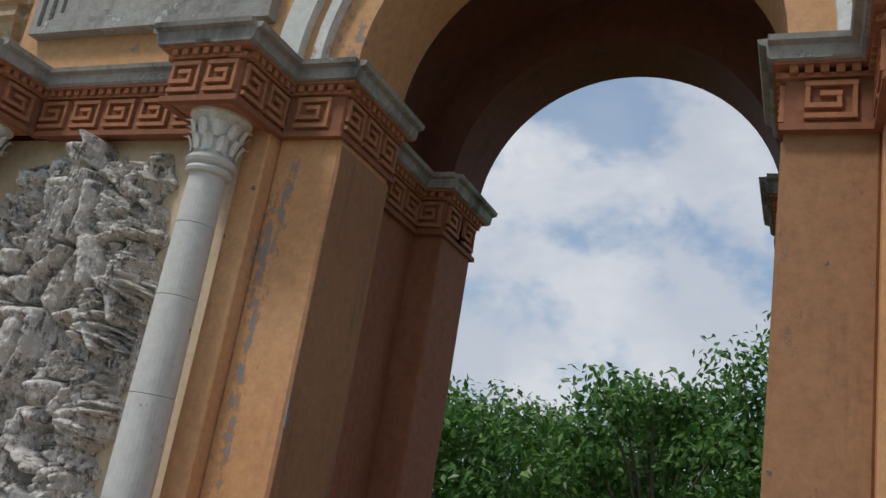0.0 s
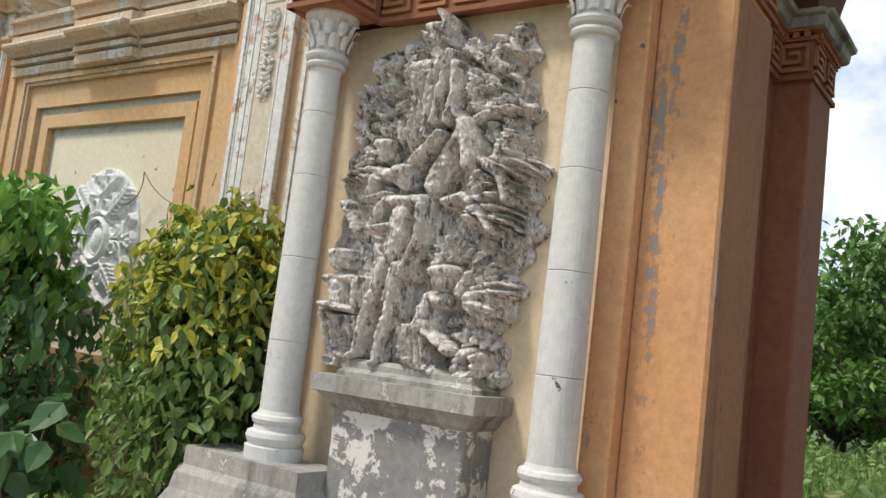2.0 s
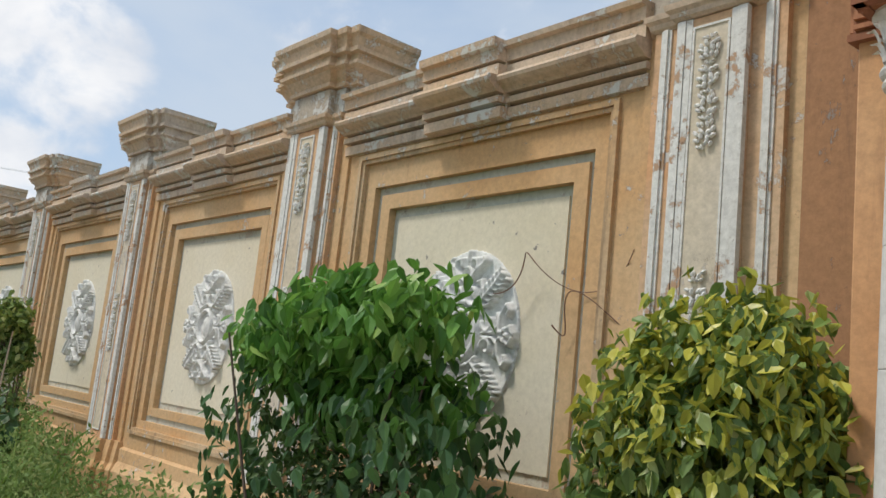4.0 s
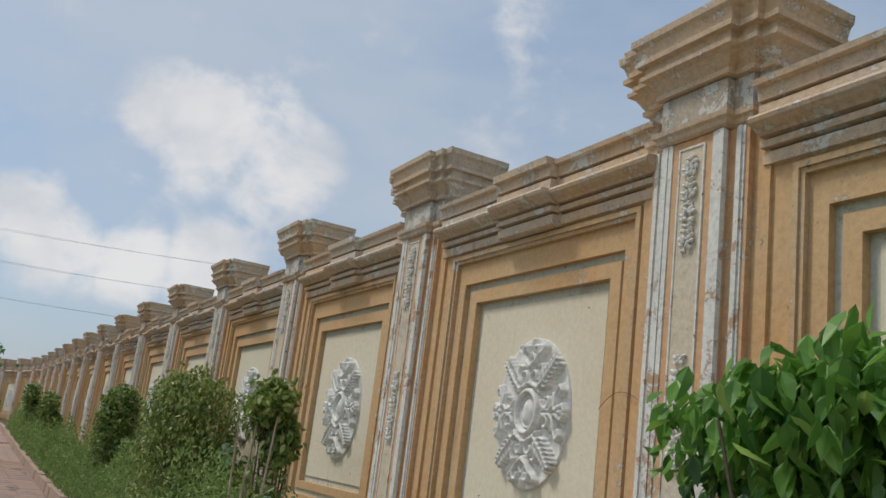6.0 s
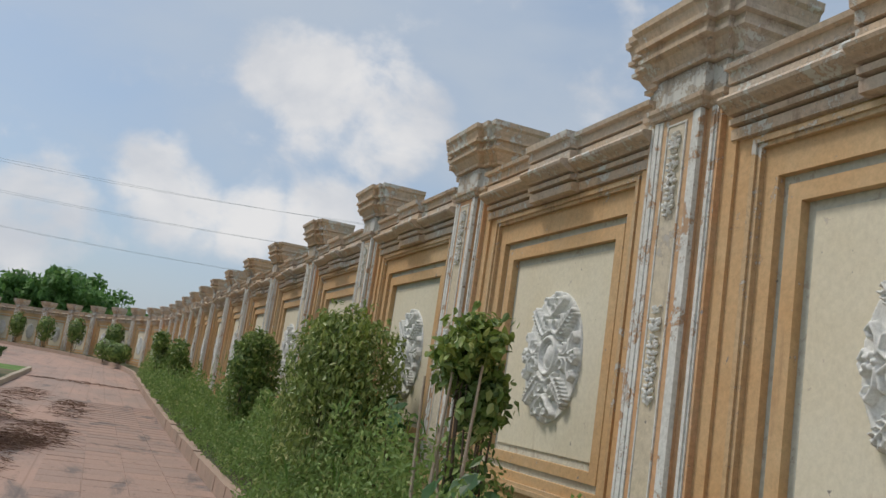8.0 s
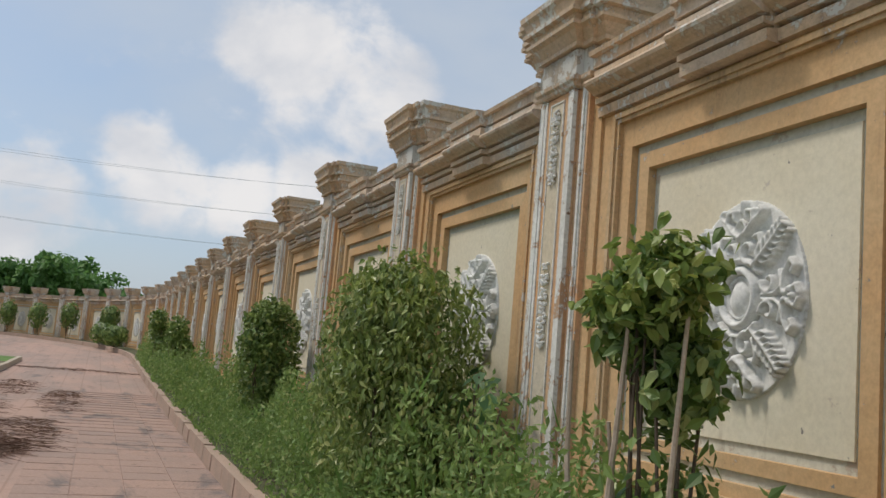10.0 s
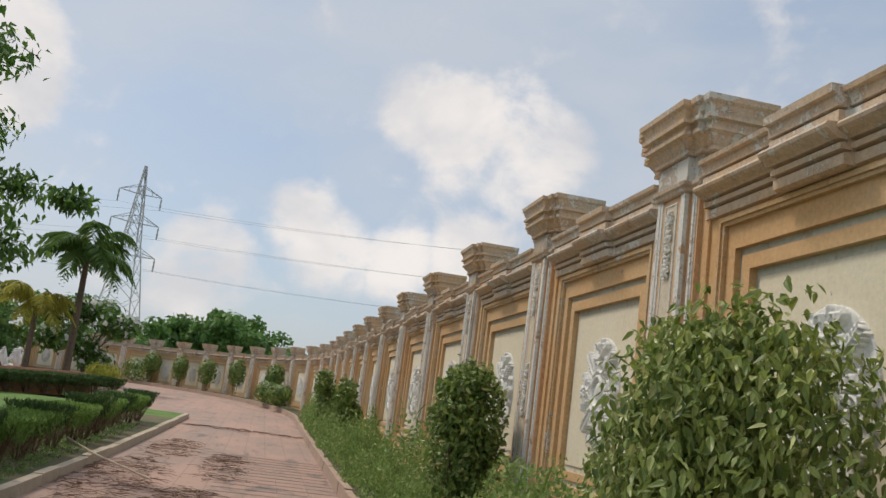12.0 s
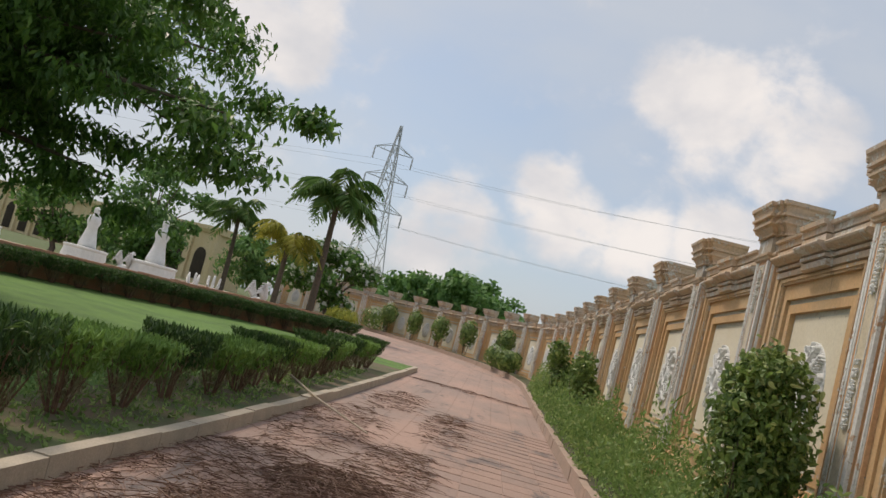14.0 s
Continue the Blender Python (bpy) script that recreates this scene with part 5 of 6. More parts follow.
def big_leaf_plant(x, y, z, k, size, seed, label):
    ob = tagged(empty("broad_leaf_plant", pose(x, y, slope(x) + 0.12)), label, "plant")
    rng, pr = np.random.default_rng(seed), random.Random(seed)
    p, n = shell(rng, k, (0, 0, z), (0.34, 0.25, 0.34), inner=0.6, seed=seed)
    n = n * 0.5 + np.array((0, -0.7, 0.5))
    leaf_part("foliage", p, n, size, L_BROAD, ob, "large heart-shaped leaves", seed, wide=0.75, droop=0.7, spread=0.5, full=True)
    bm = bmesh.new()
    for q in p[:: max(1, k // 10)]:
        tube(bm, [(0, 0, 0), (q[0] * 0.5, q[1] * 0.5, q[2] * 0.6), tuple(q)], 0.008, 0.004, 4)
    part("woody_base", bm, M_BARK, ob)


big_leaf_plant(-4.55, 2.50, 0.62, 70, 0.15, 21, "dark broad-leaved plant at the vine's foot")
big_leaf_plant(-11.0, 2.55, 0.70, 60, 0.15, 23, "broad-leaved climber below the leggy shrub")
big_leaf_plant(-13.4, 2.85, 1.05, 22, 0.13, 25, "broad-leaved climber beside the rounded shrub")

# wandering vine stems on the wall
creeper = tagged(empty("creeper"), "thin bare creeper stems trailing over the wall", "creeper")
pr = random.Random(5)
for x, z, dx, n in ((-4.9, 2.0, 0.06, 14), (-5.3, 2.2, 0.09, 10), (-6.4, 1.9, -0.10, 14), (-5.0, 1.0, 0.06, 9), (-6.6, 1.35, -0.12, 12)):
    pts, a = [], 0.0
    for j in range(n * 4):
        i = j / 4
        pts.append((x + dx * i + 0.07 * math.sin(i * 0.8 + x), 3.26 + 0.03 * math.sin(i), z + 0.10 * math.sin(i * 0.9 + z * 5)))
    bm = bmesh.new()
    tube(bm, pts, 0.0038, 0.002, 4)
    part("stem", bm, M_TWIG, creeper)


def tufts(name, count, place, blade, mat, label, seed, wide=0.10, droop=-1.2, spread=0.45):
    """Loose weeds or grass as one body of single blades."""
    rng = np.random.default_rng(seed)
    pts, nrm = [], []
    for _ in range(count):
        p = place(rng)
        pts.append(p)
        a = rng.uniform(0, 2 * math.pi)
        nrm.append((math.cos(a), math.sin(a), 0.15))
    ob = leaf_part(name, pts, nrm, blade, mat, None, label, seed, wide=wide, droop=droop, spread=spread)
    return tagged(ob, label, "plants", "", "stuff")


def bed_place(x0, x1, hi):
    def f(rng):
        x = rng.uniform(x1, x0)
        y0 = 1.97 if x > -15.5 else 2.10
        y = y0 + (3.15 - y0) * rng.random() ** 0.8
        lump = 0.72 + 0.75 * noise.noise(Vector((x * 0.8, y * 1.3, 0.3))) + 0.8 * noise.noise(Vector((x * 2.4, y * 3, 1.3)))
        lump *= min(1.0, 0.35 + (y - 2.0) * 2.2)
        q = along(x, y).translation
        return (q.x, q.y, slope(q.x) + 0.19 + hi * max(lump, 0.08) * rng.random() ** 0.7)
    return f


tufts("weeds", 42000, bed_place(-9.0, -22.0, 0.95), 0.05, L_WEED, "tangled green weeds in the wall bed", 31, 0.45, -0.2)
tufts("weeds", 26000, bed_place(-22.0, -44.0, 0.85), 0.075, L_WEED, "tangled green weeds in the wall bed", 32, 0.45, -0.2)
tufts("weeds", 9000, bed_place(-1.5, -9.0, 0.5), 0.05, L_WEED, "tangled green weeds in the wall bed", 33, 0.45, -0.2)
tufts("grass", 1100, bed_place(-9.0, -40.0, 0.95), 0.24, L_GRASS, "long grass blades among the weeds", 34, 0.035, -1.2, 0.3)
tufts("grass", 9000, lambda r: (lambda x, y: (x, y, slope(x) + 0.10 + 0.03 * r.random()))(r.uniform(-34, -13), -2.2 - 2.2 * r.random()), 0.07, L_WEED, "low weeds along the kerb of the lawn", 35, 0.4, 0.0)
tufts("grass", 16000, lambda r: (lambda x, y: (x, y, 0.05 + 0.55 * r.random()))(r.uniform(-12, 4), 5.2 + 12 * r.random() ** 1.2), 0.30, L_GRASS, "tall wild grass beyond the gate", 36, 0.06, -1.0, 0.5)
tufts("weeds", 30000, lambda r: (lambda x, y: (x, y, 0.05 + (0.55 + 0.9 * max(0, noise.noise(Vector((x * 0.7, y * 0.5, 4.0))))) * r.random() ** 0.7))(r.uniform(-8, 3), 5.4 + 9 * r.random() ** 1.2), 0.11, L_WEED, "rank leafy weeds beyond the gate", 37, 0.5, 0.0)


# ---- clipped hedges of the lawn ----
def hedge_shrub(seed, mat):
    rng, pr = np.random.default_rng(seed), random.Random(seed)
    ob = tagged(empty("hedge_shrub"), "clipped cypress-like hedge shrub with bare brown stems", "hedge", "clipped hedge of the lawn")
    k = 1500
    p = np.stack([rng.uniform(-0.36, 0.36, k), rng.uniform(-0.32, 0.32, k), 0.74 - 0.36 * rng.random(k) ** 2.0], 1)
    p[:, :2] *= (0.62 + 0.55 * np.clip((p[:, 2:3] - 0.3) / 0.4, 0, 1))
    nr = rng.normal(0, 1, (k, 3))
    leaf_part("crown", p, nr, 0.10, mat, ob, "", seed, wide=0.26, droop=-1.1, spread=0.3)
    k = 420
    p = np.stack([rng.uniform(-0.26, 0.26, k), rng.uniform(-0.22, 0.22, k), 0.14 + 0.42 * rng.random(k)], 1)
    p[:, :2] *= (0.45 + 1.1 * p[:, 2:3])
    leaf_part("dry_growth", p, rng.normal(0, 1, (k, 3)), 0.10, L_DRY, ob, "browned inner sprigs", seed + 1, wide=0.10, droop=-1.3, spread=0.3)
    bm = bmesh.new()
    for _ in range(12):
        a, q = pr.uniform(0, 2 * math.pi), pr.uniform(0.1, 0.34)
        tube(bm, [(0.05 * math.cos(a), 0.05 * math.sin(a), 0), (q * 0.6 * math.cos(a), q * 0.6 * math.sin(a), 0.3), (q * math.cos(a), q * math.sin(a), 0.62)], 0.014, 0.005, 4)
    part("woody_base", bm, M_TWIG, ob, "bare brown stems")
    return ob


hs = [hedge_shrub(71, L_HEDGE), hedge_shrub(75, L_HEDGE), hedge_shrub(79, L_DARK)]
pr = random.Random(3)
first = [True, True, True]
for row, (y, x0, x1) in enumerate(((-2.80, -13.0, -36.0),)):
    x, i = x0, 0
    while x > x1:
        m = pose(x, y + pr.uniform(-0.08, 0.08) + 0.35 * min(max((-18 - x) / 22, 0), 1), slope(x) + 0.08, 0, 0, pr.uniform(0, 360)) @ Matrix.Diagonal((1, 1, pr.uniform(0.92, 1.06), 1))
        k = i % 3
        if first[k]:
            hs[k].matrix_world = m
            first[k] = False
        else:
            copy_thing(hs[k], m)
        x -= pr.uniform(0.95, 1.25)
        i += 1

# low dark hedge before the pool rim
A2, B2 = Vector((-29.0, -14.5, 0)), Vector((-46.0, -4.3, 0))
rim = tagged(empty("pool_rim"), "terracotta coping of a raised fountain pool", "pool edge", "", "structure")
d2 = (B2 - A2).normalized()
back = Vector((-0.5, -0.85, 0)).normalized()
L2 = (B2 - A2).length
for i in range(int(L2 / 0.8)):
    p = A2 + d2 * (0.8 * i + 0.4)
    m = pose(p.x, p.y, slope(p.x) + 0.08, 0, 0, pr.uniform(0, 360)) @ Matrix.Diagonal((1.25, 1.25, pr.uniform(0.82, 0.92), 1))
    copy_thing(hs[2], m)
for i in range(int(L2 / 1.2)):
    bm = bmesh.new()
    hexa(bm, (0.006, 1.194, 0, 0.42, 0.0), (0.006, 1.194, 0, 0.42, 0.74))
    hexa(bm, (0.004, 1.196, -0.07, 0.48, 0.74), (0.004, 1.196, -0.05, 0.46, 0.84))
    ob = part("coping_stone", bm, M_RIM, rim)
    p = A2 + d2 * (1.2 * i - 0.8) + back * 0.95
    ob.matrix_local = Matrix.Translation((p.x, p.y, slope(p.x) + 0.02)) @ Matrix.Rotation(math.atan2(d2.y, d2.x) + math.pi, 4, "Z") @ Matrix.Translation((-1.2, 0, 0))
pool = [A2 + back * 1.1, B2 + back * 1.1, B2 + back * 16, A2 + back * 22]
tagged(mesh_part("pool_floor", [(v.x, v.y, 0.75) for v in pool], [(0, 1, 2, 3)], M_KERB), "pale paved pool terrace behind the coping", "terrace", "", "structure")


# ---- fountain figures, palms, trees, pylon ----
def swan(x, y, s, turn):
    ob = tagged(empty("swan_statue", pose(x, y, 0.75, 0, 0, turn)), "white marble swan statue on the pool terrace", "statue")
    bm = bmesh.new()
    bmesh.ops.create_uvsphere(bm, u_segments=16, v_segments=10, radius=1, matrix=Matrix.Translation((0, 0, 0.32 * s)) @ Matrix.Diagonal((0.42 * s, 0.24 * s, 0.22 * s, 1)))
    neck = [(0.30, 0, 0.38), (0.44, 0, 0.58), (0.38, 0, 0.82), (0.30, 0, 1.0), (0.36, 0, 1.12), (0.46, 0, 1.10)]
    tube(bm, [tuple(c * s for c in q) for q in neck], 0.085 * s, 0.045 * s, 8)
    tube(bm, [(0.42 * s, 0, 1.10 * s), (0.60 * s, 0, 1.03 * s)], 0.05 * s, 0.012 * s, 8)
    for q in (-1, 1):
        for j in range(5):
            tube(bm, [(0.1 * s, q * 0.2 * s, 0.4 * s), (-0.15 * s - 0.06 * j * s, q * 0.27 * s, (0.75 + 0.08 * (4 - j)) * s), (-0.32 * s - 0.07 * j * s, q * 0.22 * s, (1.05 - 0.11 * j) * s)], 0.09 * s, 0.02 * s, 6)
    hexa(bm, (-0.4 * s, 0.4 * s, -0.25 * s, 0.25 * s, 0), (-0.36 * s, 0.36 * s, -0.22 * s, 0.22 * s, 0.16 * s))
    mesh = part("figure", bm, M_MARBLE, ob, "", True)


def figure(x, y, s):
    ob = tagged(empty("pedestal_statue", pose(x, y, 0.75)), "white marble figure on a round stepped pedestal", "statue")
    bm = bmesh.new()
    lathe(bm, [(0.95 * s, 0), (0.95 * s, 0.12 * s), (0.86 * s, 0.16 * s), (0.80 * s, 0.62 * s), (0.84 * s, 0.66 * s), (0.84 * s, 0.72 * s), (0.60 * s, 0.74 * s)])
    part("pedestal", bm, M_MARBLE, ob)
    bm = bmesh.new()
    lathe(bm, [(0.36 * s, 0.74 * s), (0.34 * s, 0.9 * s), (0.24 * s, 1.3 * s), (0.20 * s, 1.55 * s), (0.27 * s, 1.75 * s), (0.22 * s, 1.98 * s), (0.09 * s, 2.05 * s), (0.12 * s, 2.16 * s), (0.11 * s, 2.28 * s), (0.04 * s, 2.34 * s)], seg=14)
    part("figure", bm, M_MARBLE, ob, "", True)


swan(-44.0, -8.1, 1.0, 160)
swan(-43.2, -9.6, 0.75, 200)
swan(-42.0, -12.4, 0.8, 170)
swan(-44.5, -10.8, 0.7, 30)
figure(-42.5, -11.6, 0.98)
figure(-42.0, -13.9, 0.9)
figure(-44.0, -19.0, 0.8)


def palm(x, y, h, crown, n, mat, seed, lean=0.0, thick=0.16):
    ob = tagged(empty("palm_tree", pose(x, y, slope(x))), "feathery palm with a slender grey trunk", "palm")
    pr = random.Random(seed)
    bm = bmesh.new()
    tube(bm, [(lean * t * t, 0, h * t) for t in (0, 0.15, 0.35, 0.6, 0.8, 1.0)], thick, thick * 0.6, 10)
    part("trunk", bm, M_BARK, ob)
    rng = np.random.default_rng(seed)
    for i in range(n):
        a, up = 2 * math.pi * i / n + pr.uniform(-0.2, 0.2), pr.uniform(-0.1, 1.5)
        pts, nr, spine = [], [], []
        for j in range(13):
            t = j / 12
            r = crown * (0.95 * t)
            z = h + crown * (up * 1.15 * t - (0.85 + 0.5 * up) * t ** 2.1)
            spine.append((lean + r * math.cos(a), r * math.sin(a), z))
        v, f = [], []
        for j in range(1, 13):
            for u in (0.0, 0.5):
                q = Vector(spine[j - 1]).lerp(Vector(spine[j]), u)
                for sd in (-1, 1):
                    ln = crown * 0.34 * math.sin(math.pi * min(0.12 + j / 13.5, 1)) + 0.05
                    side = Vector((-math.sin(a), math.cos(a), 0)) * sd
                    dirn = (side * 0.75 + Vector((math.cos(a), math.sin(a), 0)) * 0.55 + Vector((0, 0, pr.uniform(-1.0, -0.2)))).normalized()
                    w = Vector((0, 0, 1)).cross(dirn).normalized() * 0.022 * crown
                    b = len(v)
                    v += [q - w, q + w, q + dirn * ln * 0.6 + w * 0.8, q + dirn * ln - Vector((0, 0, ln * 0.25)), q + dirn * ln * 0.6 - w * 0.8]
                    f.append((b, b + 1, b + 2, b + 3, b + 4))
        mesh_part("frond", v, f, mat, ob)


palm(-54.0, -8.3, 6.2, 2.7, 18, L_PALM, 2, 0.5, 0.20)
palm(-52.0, -9.6, 3.4, 2.0, 13, L_PALMY, 4, 0.2, 0.16)
palm(-61.0, -15.0, 4.6, 2.3, 14, L_PALM, 6, 0.5, 0.16)


def tree(x, y, h, r, count, leaf, mat, seed, name="tree", label="broad leafy tree", trunk_r=0.16, low=0.35, clumps=26, flowers=0):
    """Trunk, forking limbs and a crown of leaf clumps with gaps between."""
    ob = tagged(empty(name, pose(x, y, slope(x))), label, "tree")
    rng, pr = np.random.default_rng(seed), random.Random(seed)
    bm = bmesh.new()
    fork = h * low
    tube(bm, [(0, 0, -0.1), (0.05 * h * pr.uniform(-1, 1), 0.03 * h, fork * 0.5), (0, 0, fork)], trunk_r, trunk_r * 0.75, 9)
    pts, nr = [], []
    per = count // clumps
    for i in range(clumps):
        a, q = pr.uniform(0, 2 * math.pi), math.sqrt(pr.random())
        z = pr.uniform(low, 1.0)
        wid = math.sqrt(max(0.05, 1 - ((z - 0.55) / 0.52) ** 2))
        c = Vector((r * q * wid * math.cos(a), r * q * wid * math.sin(a), h * z))
        if i % 2 == 0:
            mid = Vector((c.x * 0.45, c.y * 0.45, fork + (c.z - fork) * 0.6))
            tube(bm, [(0, 0, fork * 0.95), mid, c], trunk_r * 0.42, trunk_r * 0.08, 5)
        cr = r * pr.uniform(0.22, 0.40)
        p, n = shell(rng, per, c, (cr, cr, cr * 0.7), inner=0.75, lump=0.4, seed=seed + i)
        pts.append(p)
        nr.append(n * 0.6 + np.array((0, 0, 0.5)))
    part("trunk", bm, M_BARK, ob, "trunk with forking limbs")
    leaf_part("crown", np.concatenate(pts), np.concatenate(nr), leaf, mat, ob, "", seed, wide=0.5, droop=0.3)
    if flowers:
        sel = np.concatenate(pts)[:: max(1, len(np.concatenate(pts)) // flowers)]
        leaf_part("blossom_cover", sel + np.array((0.15, 0.1, 0.1)), np.tile((0.6, 0.3, 0.7), (len(sel), 1)), leaf * 0.9, L_FLOWER, ob, "white blossoms", seed + 3, wide=0.9)
    return ob


tree(-58.0, -8.4, 4.0, 2.7, 5200, 0.30, L_TREE, 41, "blossom_tree", "dark green bush-like tree with white blossoms", 0.12, 0.18, 24, 420)
shrub(-52.0, -6.3, 0.9, 0.8, 0.85, 1.75, 900, 0.16, L_LIME, "rounded yellow-green shrub near the pool", 43)
tree(-66.0, -22.0, 7.0, 3.2, 5000, 0.4, L_FAR, 44, label="dark tree behind the palms", low=0.25)
tree(-72.0, -16.0, 5.0, 3.0, 4000, 0.4, L_FAR, 45, label="dark tree behind the palms", low=0.2)
tree(-60.0, -20.0, 3.6, 2.6, 4000, 0.36, L_TREE, 46, label="low green tree behind the statues", low=0.2)
tree(-52.0, -20.5, 3.4, 2.2, 3600, 0.3, L_TREE, 47, label="low green tree behind the statues", low=0.2)

# the spreading tree over the lawn
big = tagged(empty("spreading_tree", pose(-24.0, -10.0, 0.1)), "large spreading shade tree with fine drooping leaves", "tree")
rng, pr = np.random.default_rng(91), random.Random(91)
bm = bmesh.new()
tube(bm, [(0, 0, -0.1), (0.1, 0.0, 1.0), (-0.05, 0.1, 2.0), (0.0, 0.2, 2.6)], 0.30, 0.22, 12)
pts, nr = [], []
for i in range(34):
    a = 2 * math.pi * i / 34 + pr.uniform(-0.2, 0.2)
    reach, rise = pr.uniform(4.0, 6.2), pr.uniform(-1.3, 3.8)
    end = Vector((reach * math.cos(a), reach * math.sin(a), 2.6 + rise))
    mid = Vector((end.x * 0.5, end.y * 0.5, 2.9 + rise * 0.85))
    tube(bm, [(0, 0.2, 2.5), (end.x * 0.2, end.y * 0.2, 2.7 + rise * 0.45), mid, end], 0.10, 0.02, 6)
    for j in range(18):
        t = pr.uniform(0.22, 1.06)
        c = mid.lerp(end, max(0, t * 2 - 1)) if t > 0.5 else Vector((0, 0, 2.8)).lerp(mid, t * 2)
        c = c + Vector((pr.uniform(-0.9, 0.9), pr.uniform(-0.9, 0.9), pr.uniform(-0.8, 0.8)))
        if j < 6:
            tube(bm, [tuple(mid), tuple((mid + c) / 2 + Vector((0, 0, 0.15))), tuple(c)], 0.025, 0.006, 4)
        cr = pr.uniform(0.4, 0.8)
        p, n = shell(rng, 330, c, (cr, cr, cr * 0.5), inner=0.85, lump=0.5, seed=i * 7 + j)
        pts.append(p)
        nr.append(n * 0.3 + np.array((0, 0, 0.8)))
part("trunk", bm, M_BARK, big, "trunk with long spreading limbs")
leaf_part("crown", np.concatenate(pts), np.concatenate(nr), 0.165, L_TREE, big, "", 92, wide=0.42, droop=0.9)

# trees beyond the gate and beyond the wall
for i, (x, y, h, r) in enumerate(((-9.5, 19, 4.2, 2.6), (-6.5, 17, 3.7, 2.4), (-4.2, 20, 4.2, 2.8), (-2.4, 17, 4.3, 2.2), (-0.6, 18, 5.2, 2.4), (0.9, 19, 6.1, 2.4), (2.2, 14, 4.4, 2.0), (-12, 24, 5.2, 3.2), (6, 22, 6.4, 3.2), (-4, 25, 4.8, 3.0), (-7.5, 25, 4.6, 3.0), (2.5, 24, 7.4, 3.2))):
    tree(x, y, h, r, 7000, 0.19, L_TREE, 110 + i, label="dense green tree beyond the gate", low=0.12, clumps=44)
for i in range(22):
    a = -0.20 + 0.30 * i / 21
    dist = 88 + 14 * pr.random()
    tree(-12 - dist, 0.4 + dist * a, pr.uniform(5.0, 7.6) if -0.10 < a < 0.0 else pr.uniform(3.6, 4.6), pr.uniform(3.6, 5.0), 2600, 0.75, L_FAR, 150 + i, label="distant green tree behind the far wall", low=0.2, clumps=22)


def beam(bm, p, q, r):
    tube(bm, [p, q], r, r, 4)


pylon = tagged(empty("power_pylon", pose(-162, -24.4, 0, 0, 0, 25)), "steel lattice power pylon with three pairs of arms", "pylon")
bm = bmesh.new()
H = 36.0
wid = lambda z: 3.4 * (1 - z / 26) + 0.85 if z < 22 else max(0.12, 1.3 - 1.15 * (z - 22) / 14)
levels = [0, 5, 9.5, 13.5, 17, 20, 22.5, 25, 27.5, 30, 32.5, H]
for sx in (-1, 1):
    for sy in (-1, 1):
        for z0, z1 in zip(levels, levels[1:]):
            beam(bm, (sx * wid(z0), sy * wid(z0), z0), (sx * wid(z1), sy * wid(z1), z1), 0.11)
            beam(bm, (sx * wid(z0), sy * wid(z0), z0), (-sx * wid(z1), sy * wid(z1), z1), 0.06)
            beam(bm, (sx * wid(z0), sy * wid(z0), z0), (sx * wid(z1), -sy * wid(z1), z1), 0.06)
part("tower", bm, M_STEEL, pylon, "grey steel lattice")
for z, ln in ((20.5, 4.4), (26, 4.0), (31.0, 3.6)):
    for s in (-1, 1):
        bm = bmesh.new()
        for o in (-1, 1):
            beam(bm, (0, o * wid(z), z), (0, s * ln, z + 0.2), 0.07)
            beam(bm, (0, o * wid(z), z + 1.6), (0, s * ln, z + 0.2), 0.07)
        beam(bm, (0, s * ln * 0.55, z + 0.1), (0, s * ln * 0.5, z + 1.0), 0.05)
        part("arm", bm, M_STEEL, pylon)
        bm = bmesh.new()
        lathe(bm, [(0.05, z - 2.0), (0.18, z - 1.9), (0.10, z - 1.5), (0.18, z - 1.1), (0.10, z - 0.7), (0.16, z - 0.3), (0.05, z + 0.2)], 0, s * ln, 8)
        part("insulator", bm, M_STEEL, pylon, "dark hanging insulator")
base = Matrix.Translation((-162, -24.4, 0)) @ Matrix.Rotation(radians(25), 4, "Z")
for z, ln in ((20.5, 4.4), (26, 4.0), (31.0, 3.6)):
    for s in (-1, 1):
        p = base @ Vector((0, s * ln, z - 2.0))
        for q in ((-112 + s * 5, 112, z + 1.0), (-205 + s * 5, -190, z + 2)):
            cable = tagged(empty("power_cable"), "thin grey overhead power cable", "cable", "overhead cables")
            bm = bmesh.new()
            tube(bm, [tuple(p.lerp(Vector(q), t / 14) - Vector((0, 0, 3.2 * 4 * (t / 14) * (1 - t / 14)))) for t in range(15)], 0.022, 0.022, 4)
            part("strand", bm, M_WIRE, cable)

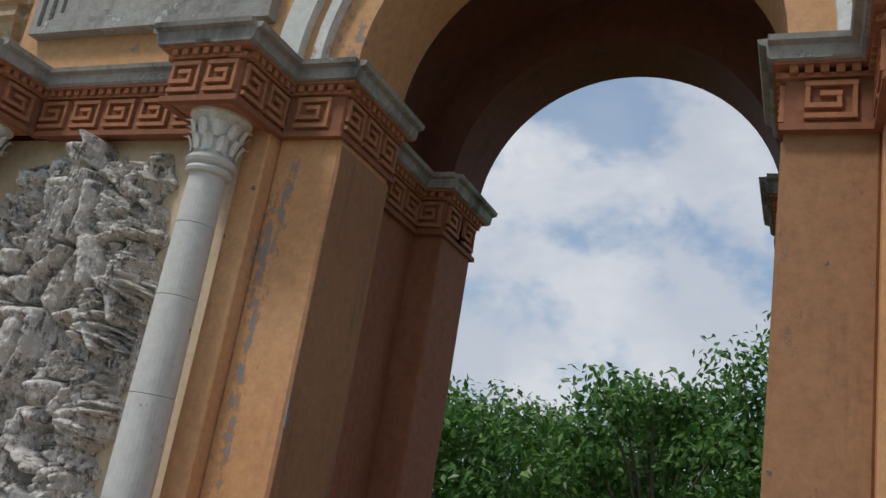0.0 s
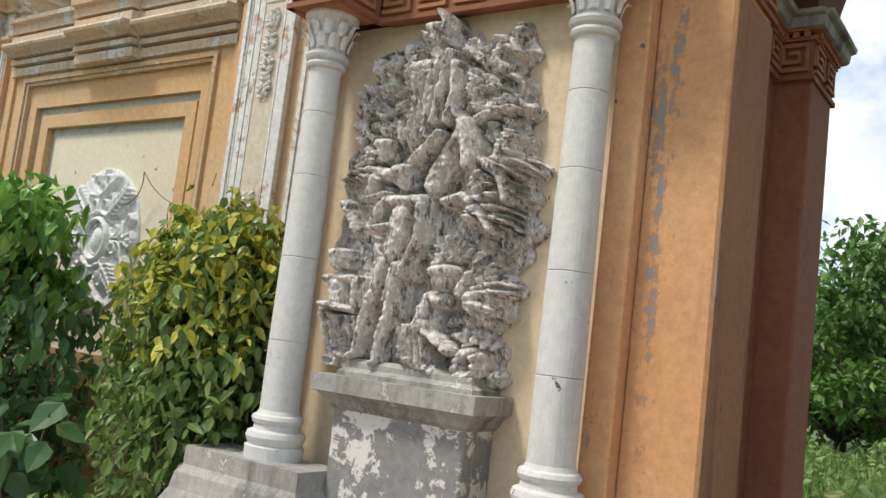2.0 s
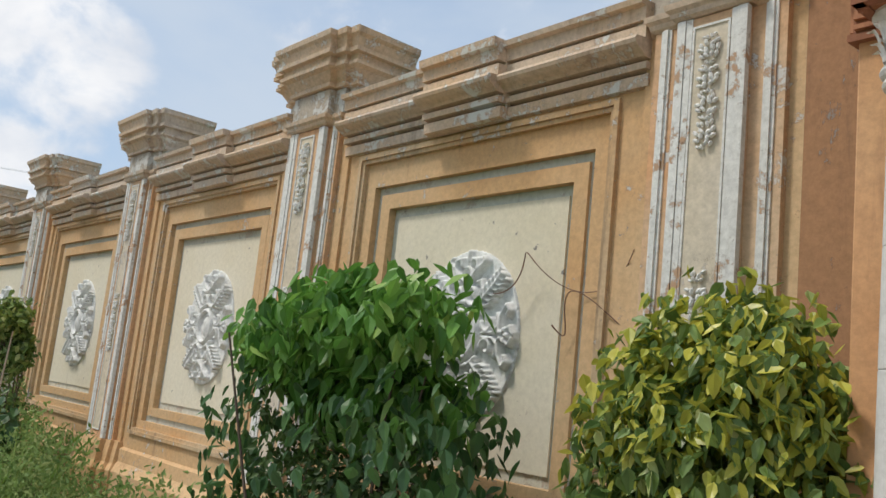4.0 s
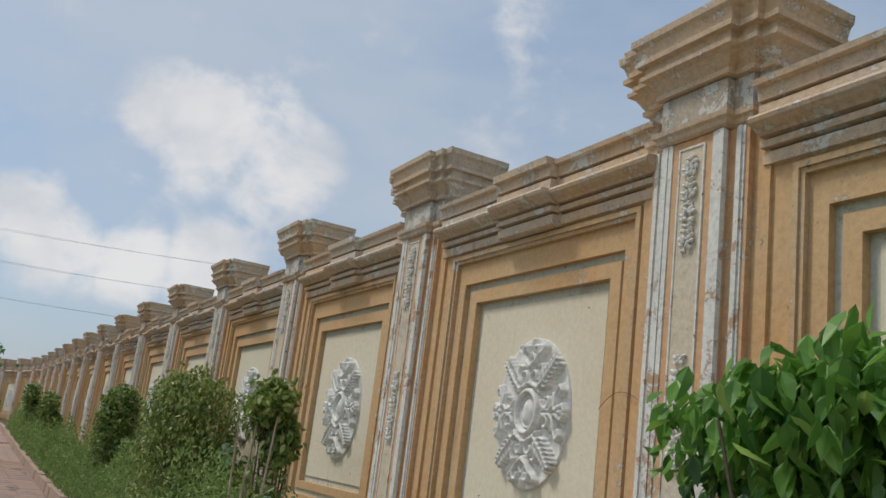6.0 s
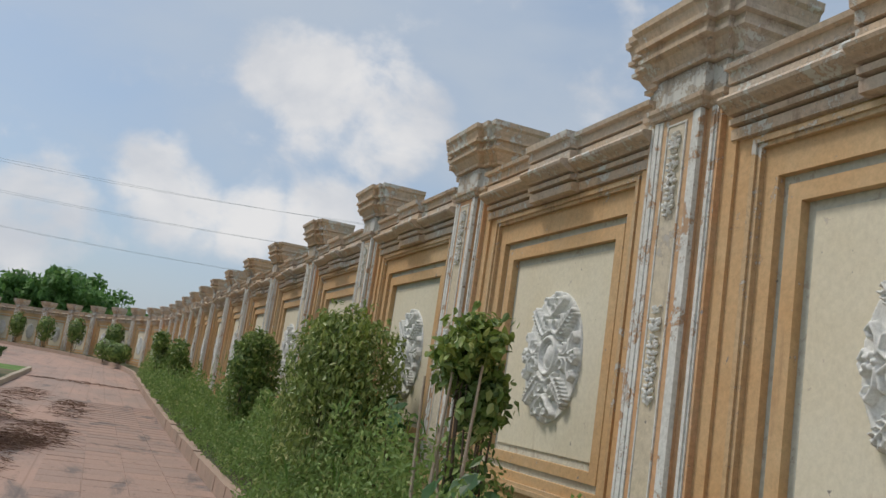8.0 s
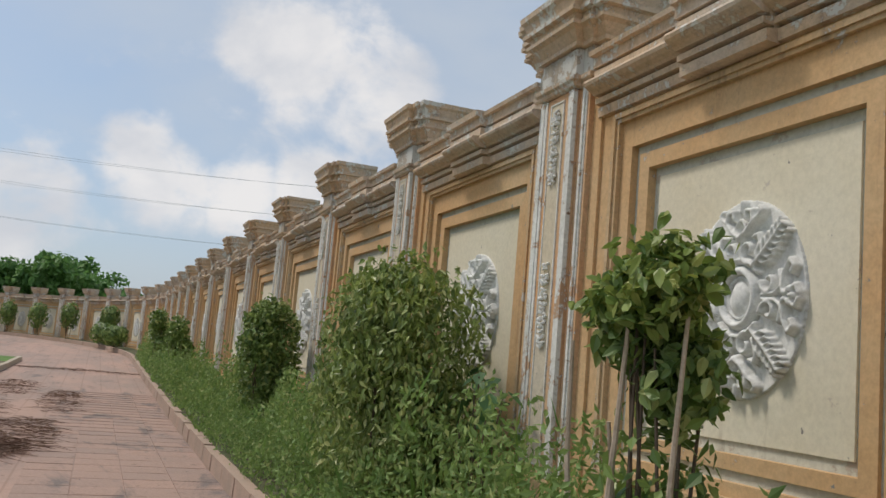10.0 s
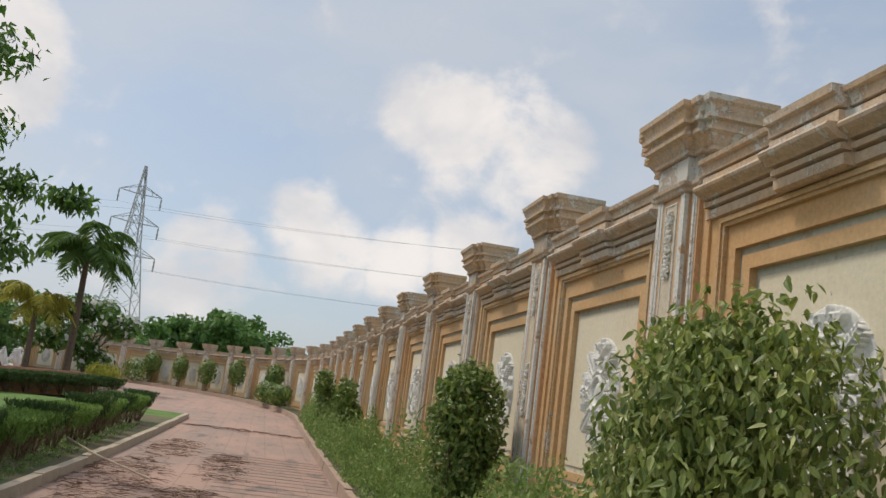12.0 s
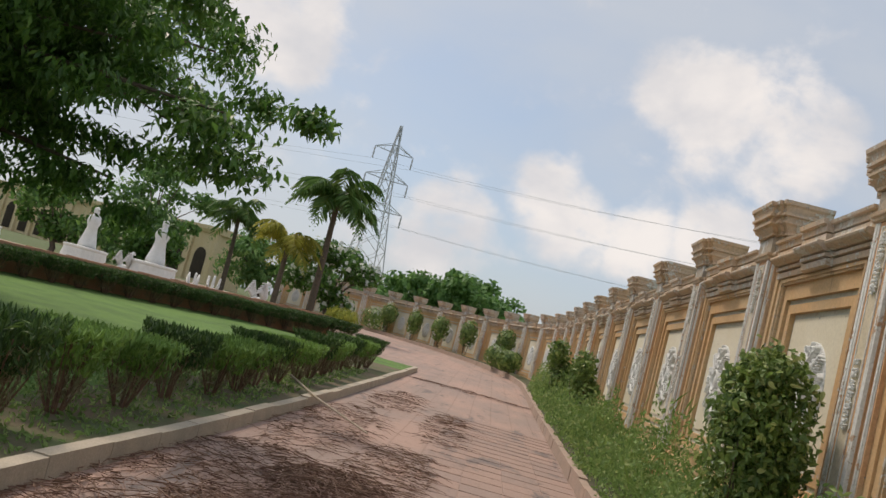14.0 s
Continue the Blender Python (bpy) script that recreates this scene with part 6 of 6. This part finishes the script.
# palace arcade beyond the pool
palace = tagged(empty("arcade_building", pose(-100, -46, 0.8, 0, 0, 60)), "distant ochre arcade building with arched openings", "building")
bm = bmesh.new()
hexa(bm, (-24, 24, 0, 4, 0), (-24, 24, 0, 4, 4.6))
part("wall", bm, M_PALACE, palace)
bm = bmesh.new()
prism(bm, [(4.2, 4.6), (-0.2, 4.6), (-0.4, 4.9), (-0.4, 5.2), (4.2, 5.2)], -24.3, 24.3)
part("roof", bm, M_PALACE, palace)
# openings are dark plates on the solid wall, shade put into their colour
for i in range(15):
    bm = bmesh.new()
    x = -22.4 + 3.2 * i
    v = [(x - 0.8, 0.3), (x + 0.8, 0.3)] + [(x + 0.8 * math.cos(math.pi * t / 8), 2.4 + 0.8 * math.sin(math.pi * t / 8)) for t in range(9)]
    bm.faces.new([bm.verts.new((a, -0.03, b)) for a, b in v])
    bmesh.ops.solidify(bm, geom=bm.faces[:], thickness=0.02)
    part("arch_plate", bm, M_DARK, palace, "dark arched plate for a shaded opening")
    bm = bmesh.new()
    hexa(bm, (x + 1.35, x + 1.85, -0.25, 0.02, 0), (x + 1.35, x + 1.85, -0.25, 0.02, 4.6))
    part("pilaster", bm, M_PALACE, palace)

# litter of dry twigs on the road, a pale stick across the kerb
pr = random.Random(17)


def litter(cx, cy, rx, ry, n, seed):
    pr = random.Random(seed)
    bm = bmesh.new()
    for _ in range(n):
        a, q = pr.uniform(0, 2 * math.pi), math.sqrt(pr.random())
        x, y = cx + rx * q * math.cos(a), cy + ry * q * math.sin(a)
        t, l = pr.gauss(0.15, 0.6), pr.uniform(0.12, 0.5)
        z = slope(x) + 0.012 + 0.07 * pr.random() * (1 - q)
        e = (x + l * math.cos(t), y + l * math.sin(t), z + pr.uniform(-0.004, 0.02))
        c = (x + l * 0.5 * math.cos(t) + pr.uniform(-0.03, 0.03), y + l * 0.5 * math.sin(t) + pr.uniform(-0.03, 0.03), z + pr.uniform(0, 0.03))
        tube(bm, [(x, y, z), c, e], pr.uniform(0.003, 0.007), 0.002, 3)
    ob = part("twig_litter", bm, M_TWIG)
    tagged(ob, "heap of dry reddish-brown twigs on the road", "twigs", "", "stuff")


litter(-19.2, -1.35, 2.6, 0.9, 1100, 1)
litter(-20.3, -0.55, 1.1, 0.55, 700, 2)
litter(-24.5, -1.3, 3.0, 0.6, 500, 3)
litter(-16.0, -1.7, 2.2, 0.55, 400, 4)
litter(-30.0, -1.0, 2.5, 0.5, 260, 5)
litter(-22.0, -0.2, 2.2, 0.5, 420, 7)
litter(-17.8, -0.9, 1.6, 0.7, 420, 8)
litter(-27.5, 0.1, 2.6, 0.4, 240, 9)
litter(-37.5, 0.3, 0.35, 1.9, 260, 6)
bm = bmesh.new()
tube(bm, [(-26.6, -2.45, 0.33), (-25.4, -1.75, 0.22), (-24.1, -0.75, 0.085)], 0.022, 0.014, 7)
tagged(part("dry_stick", bm, M_BAMBOO), "long pale dry stick resting across the kerb", "stick")


# ---- paving slabs of the road, laid piece by piece ----
def slab_material():
    m, n, l, b = material("worn paving slab", 0.85)
    co = world_coords(n, l)
    oi = n.new("ShaderNodeObjectInfo")
    c = mix(n, l, oi.outputs["Random"], (0.42, 0.28, 0.222), (0.35, 0.25, 0.208))
    c = mix(n, l, ramp(n, l, noise_node(n, l, world_coords(n, l, (0.35, 1.0, 1.0)), 1.7, 8, 0.7, 0.5), 0.54, 0.65), c, (0.20, 0.16, 0.145))
    c = mix(n, l, ramp(n, l, noise_node(n, l, co, 6, 6, 0.7), 0.60, 0.72), c, (0.10, 0.065, 0.055))
    f = noise_node(n, l, co, 45, 6, 0.7)
    c = mix(n, l, 1.0, c, ramp(n, l, f, 0.3, 0.7, (0.74, 0.74, 0.74), (1.12, 1.12, 1.12)), "MULTIPLY")
    l.new(c, b.inputs["Base Color"])
    bump(n, l, b, f, 0.4, 0.01)
    return m


M_SLAB = slab_material()
road_ob = bpy.data.objects["road"]
slab_meshes = []
pr = random.Random(29)
for k in range(6):
    bm = bmesh.new()
    e = 0.2425 + pr.uniform(-0.002, 0.002)
    hexa(bm, (-e, e, -e, e, -0.01), (-e + 0.004, e - 0.004, -e + 0.004, e - 0.004, 0.005 + 0.001 * k / 5))
    me = bpy.data.meshes.new("slab")
    bm.to_mesh(me)
    bm.free()
    me.materials.append(M_SLAB)
    slab_meshes.append(me)
for i in range(36):
    for j in range(4):
        x, y = -13.0 - 0.49 * i, 0.32 + 0.49 * j
        ob = new("paving_slab", slab_meshes[pr.randrange(6)])
        ob.parent = road_ob
        ob.matrix_local = pose(x, y, slope(x) + pr.uniform(0.0, 0.003), pr.uniform(-0.25, 0.25), pr.uniform(-0.25, 0.25), 90 * pr.randrange(4))
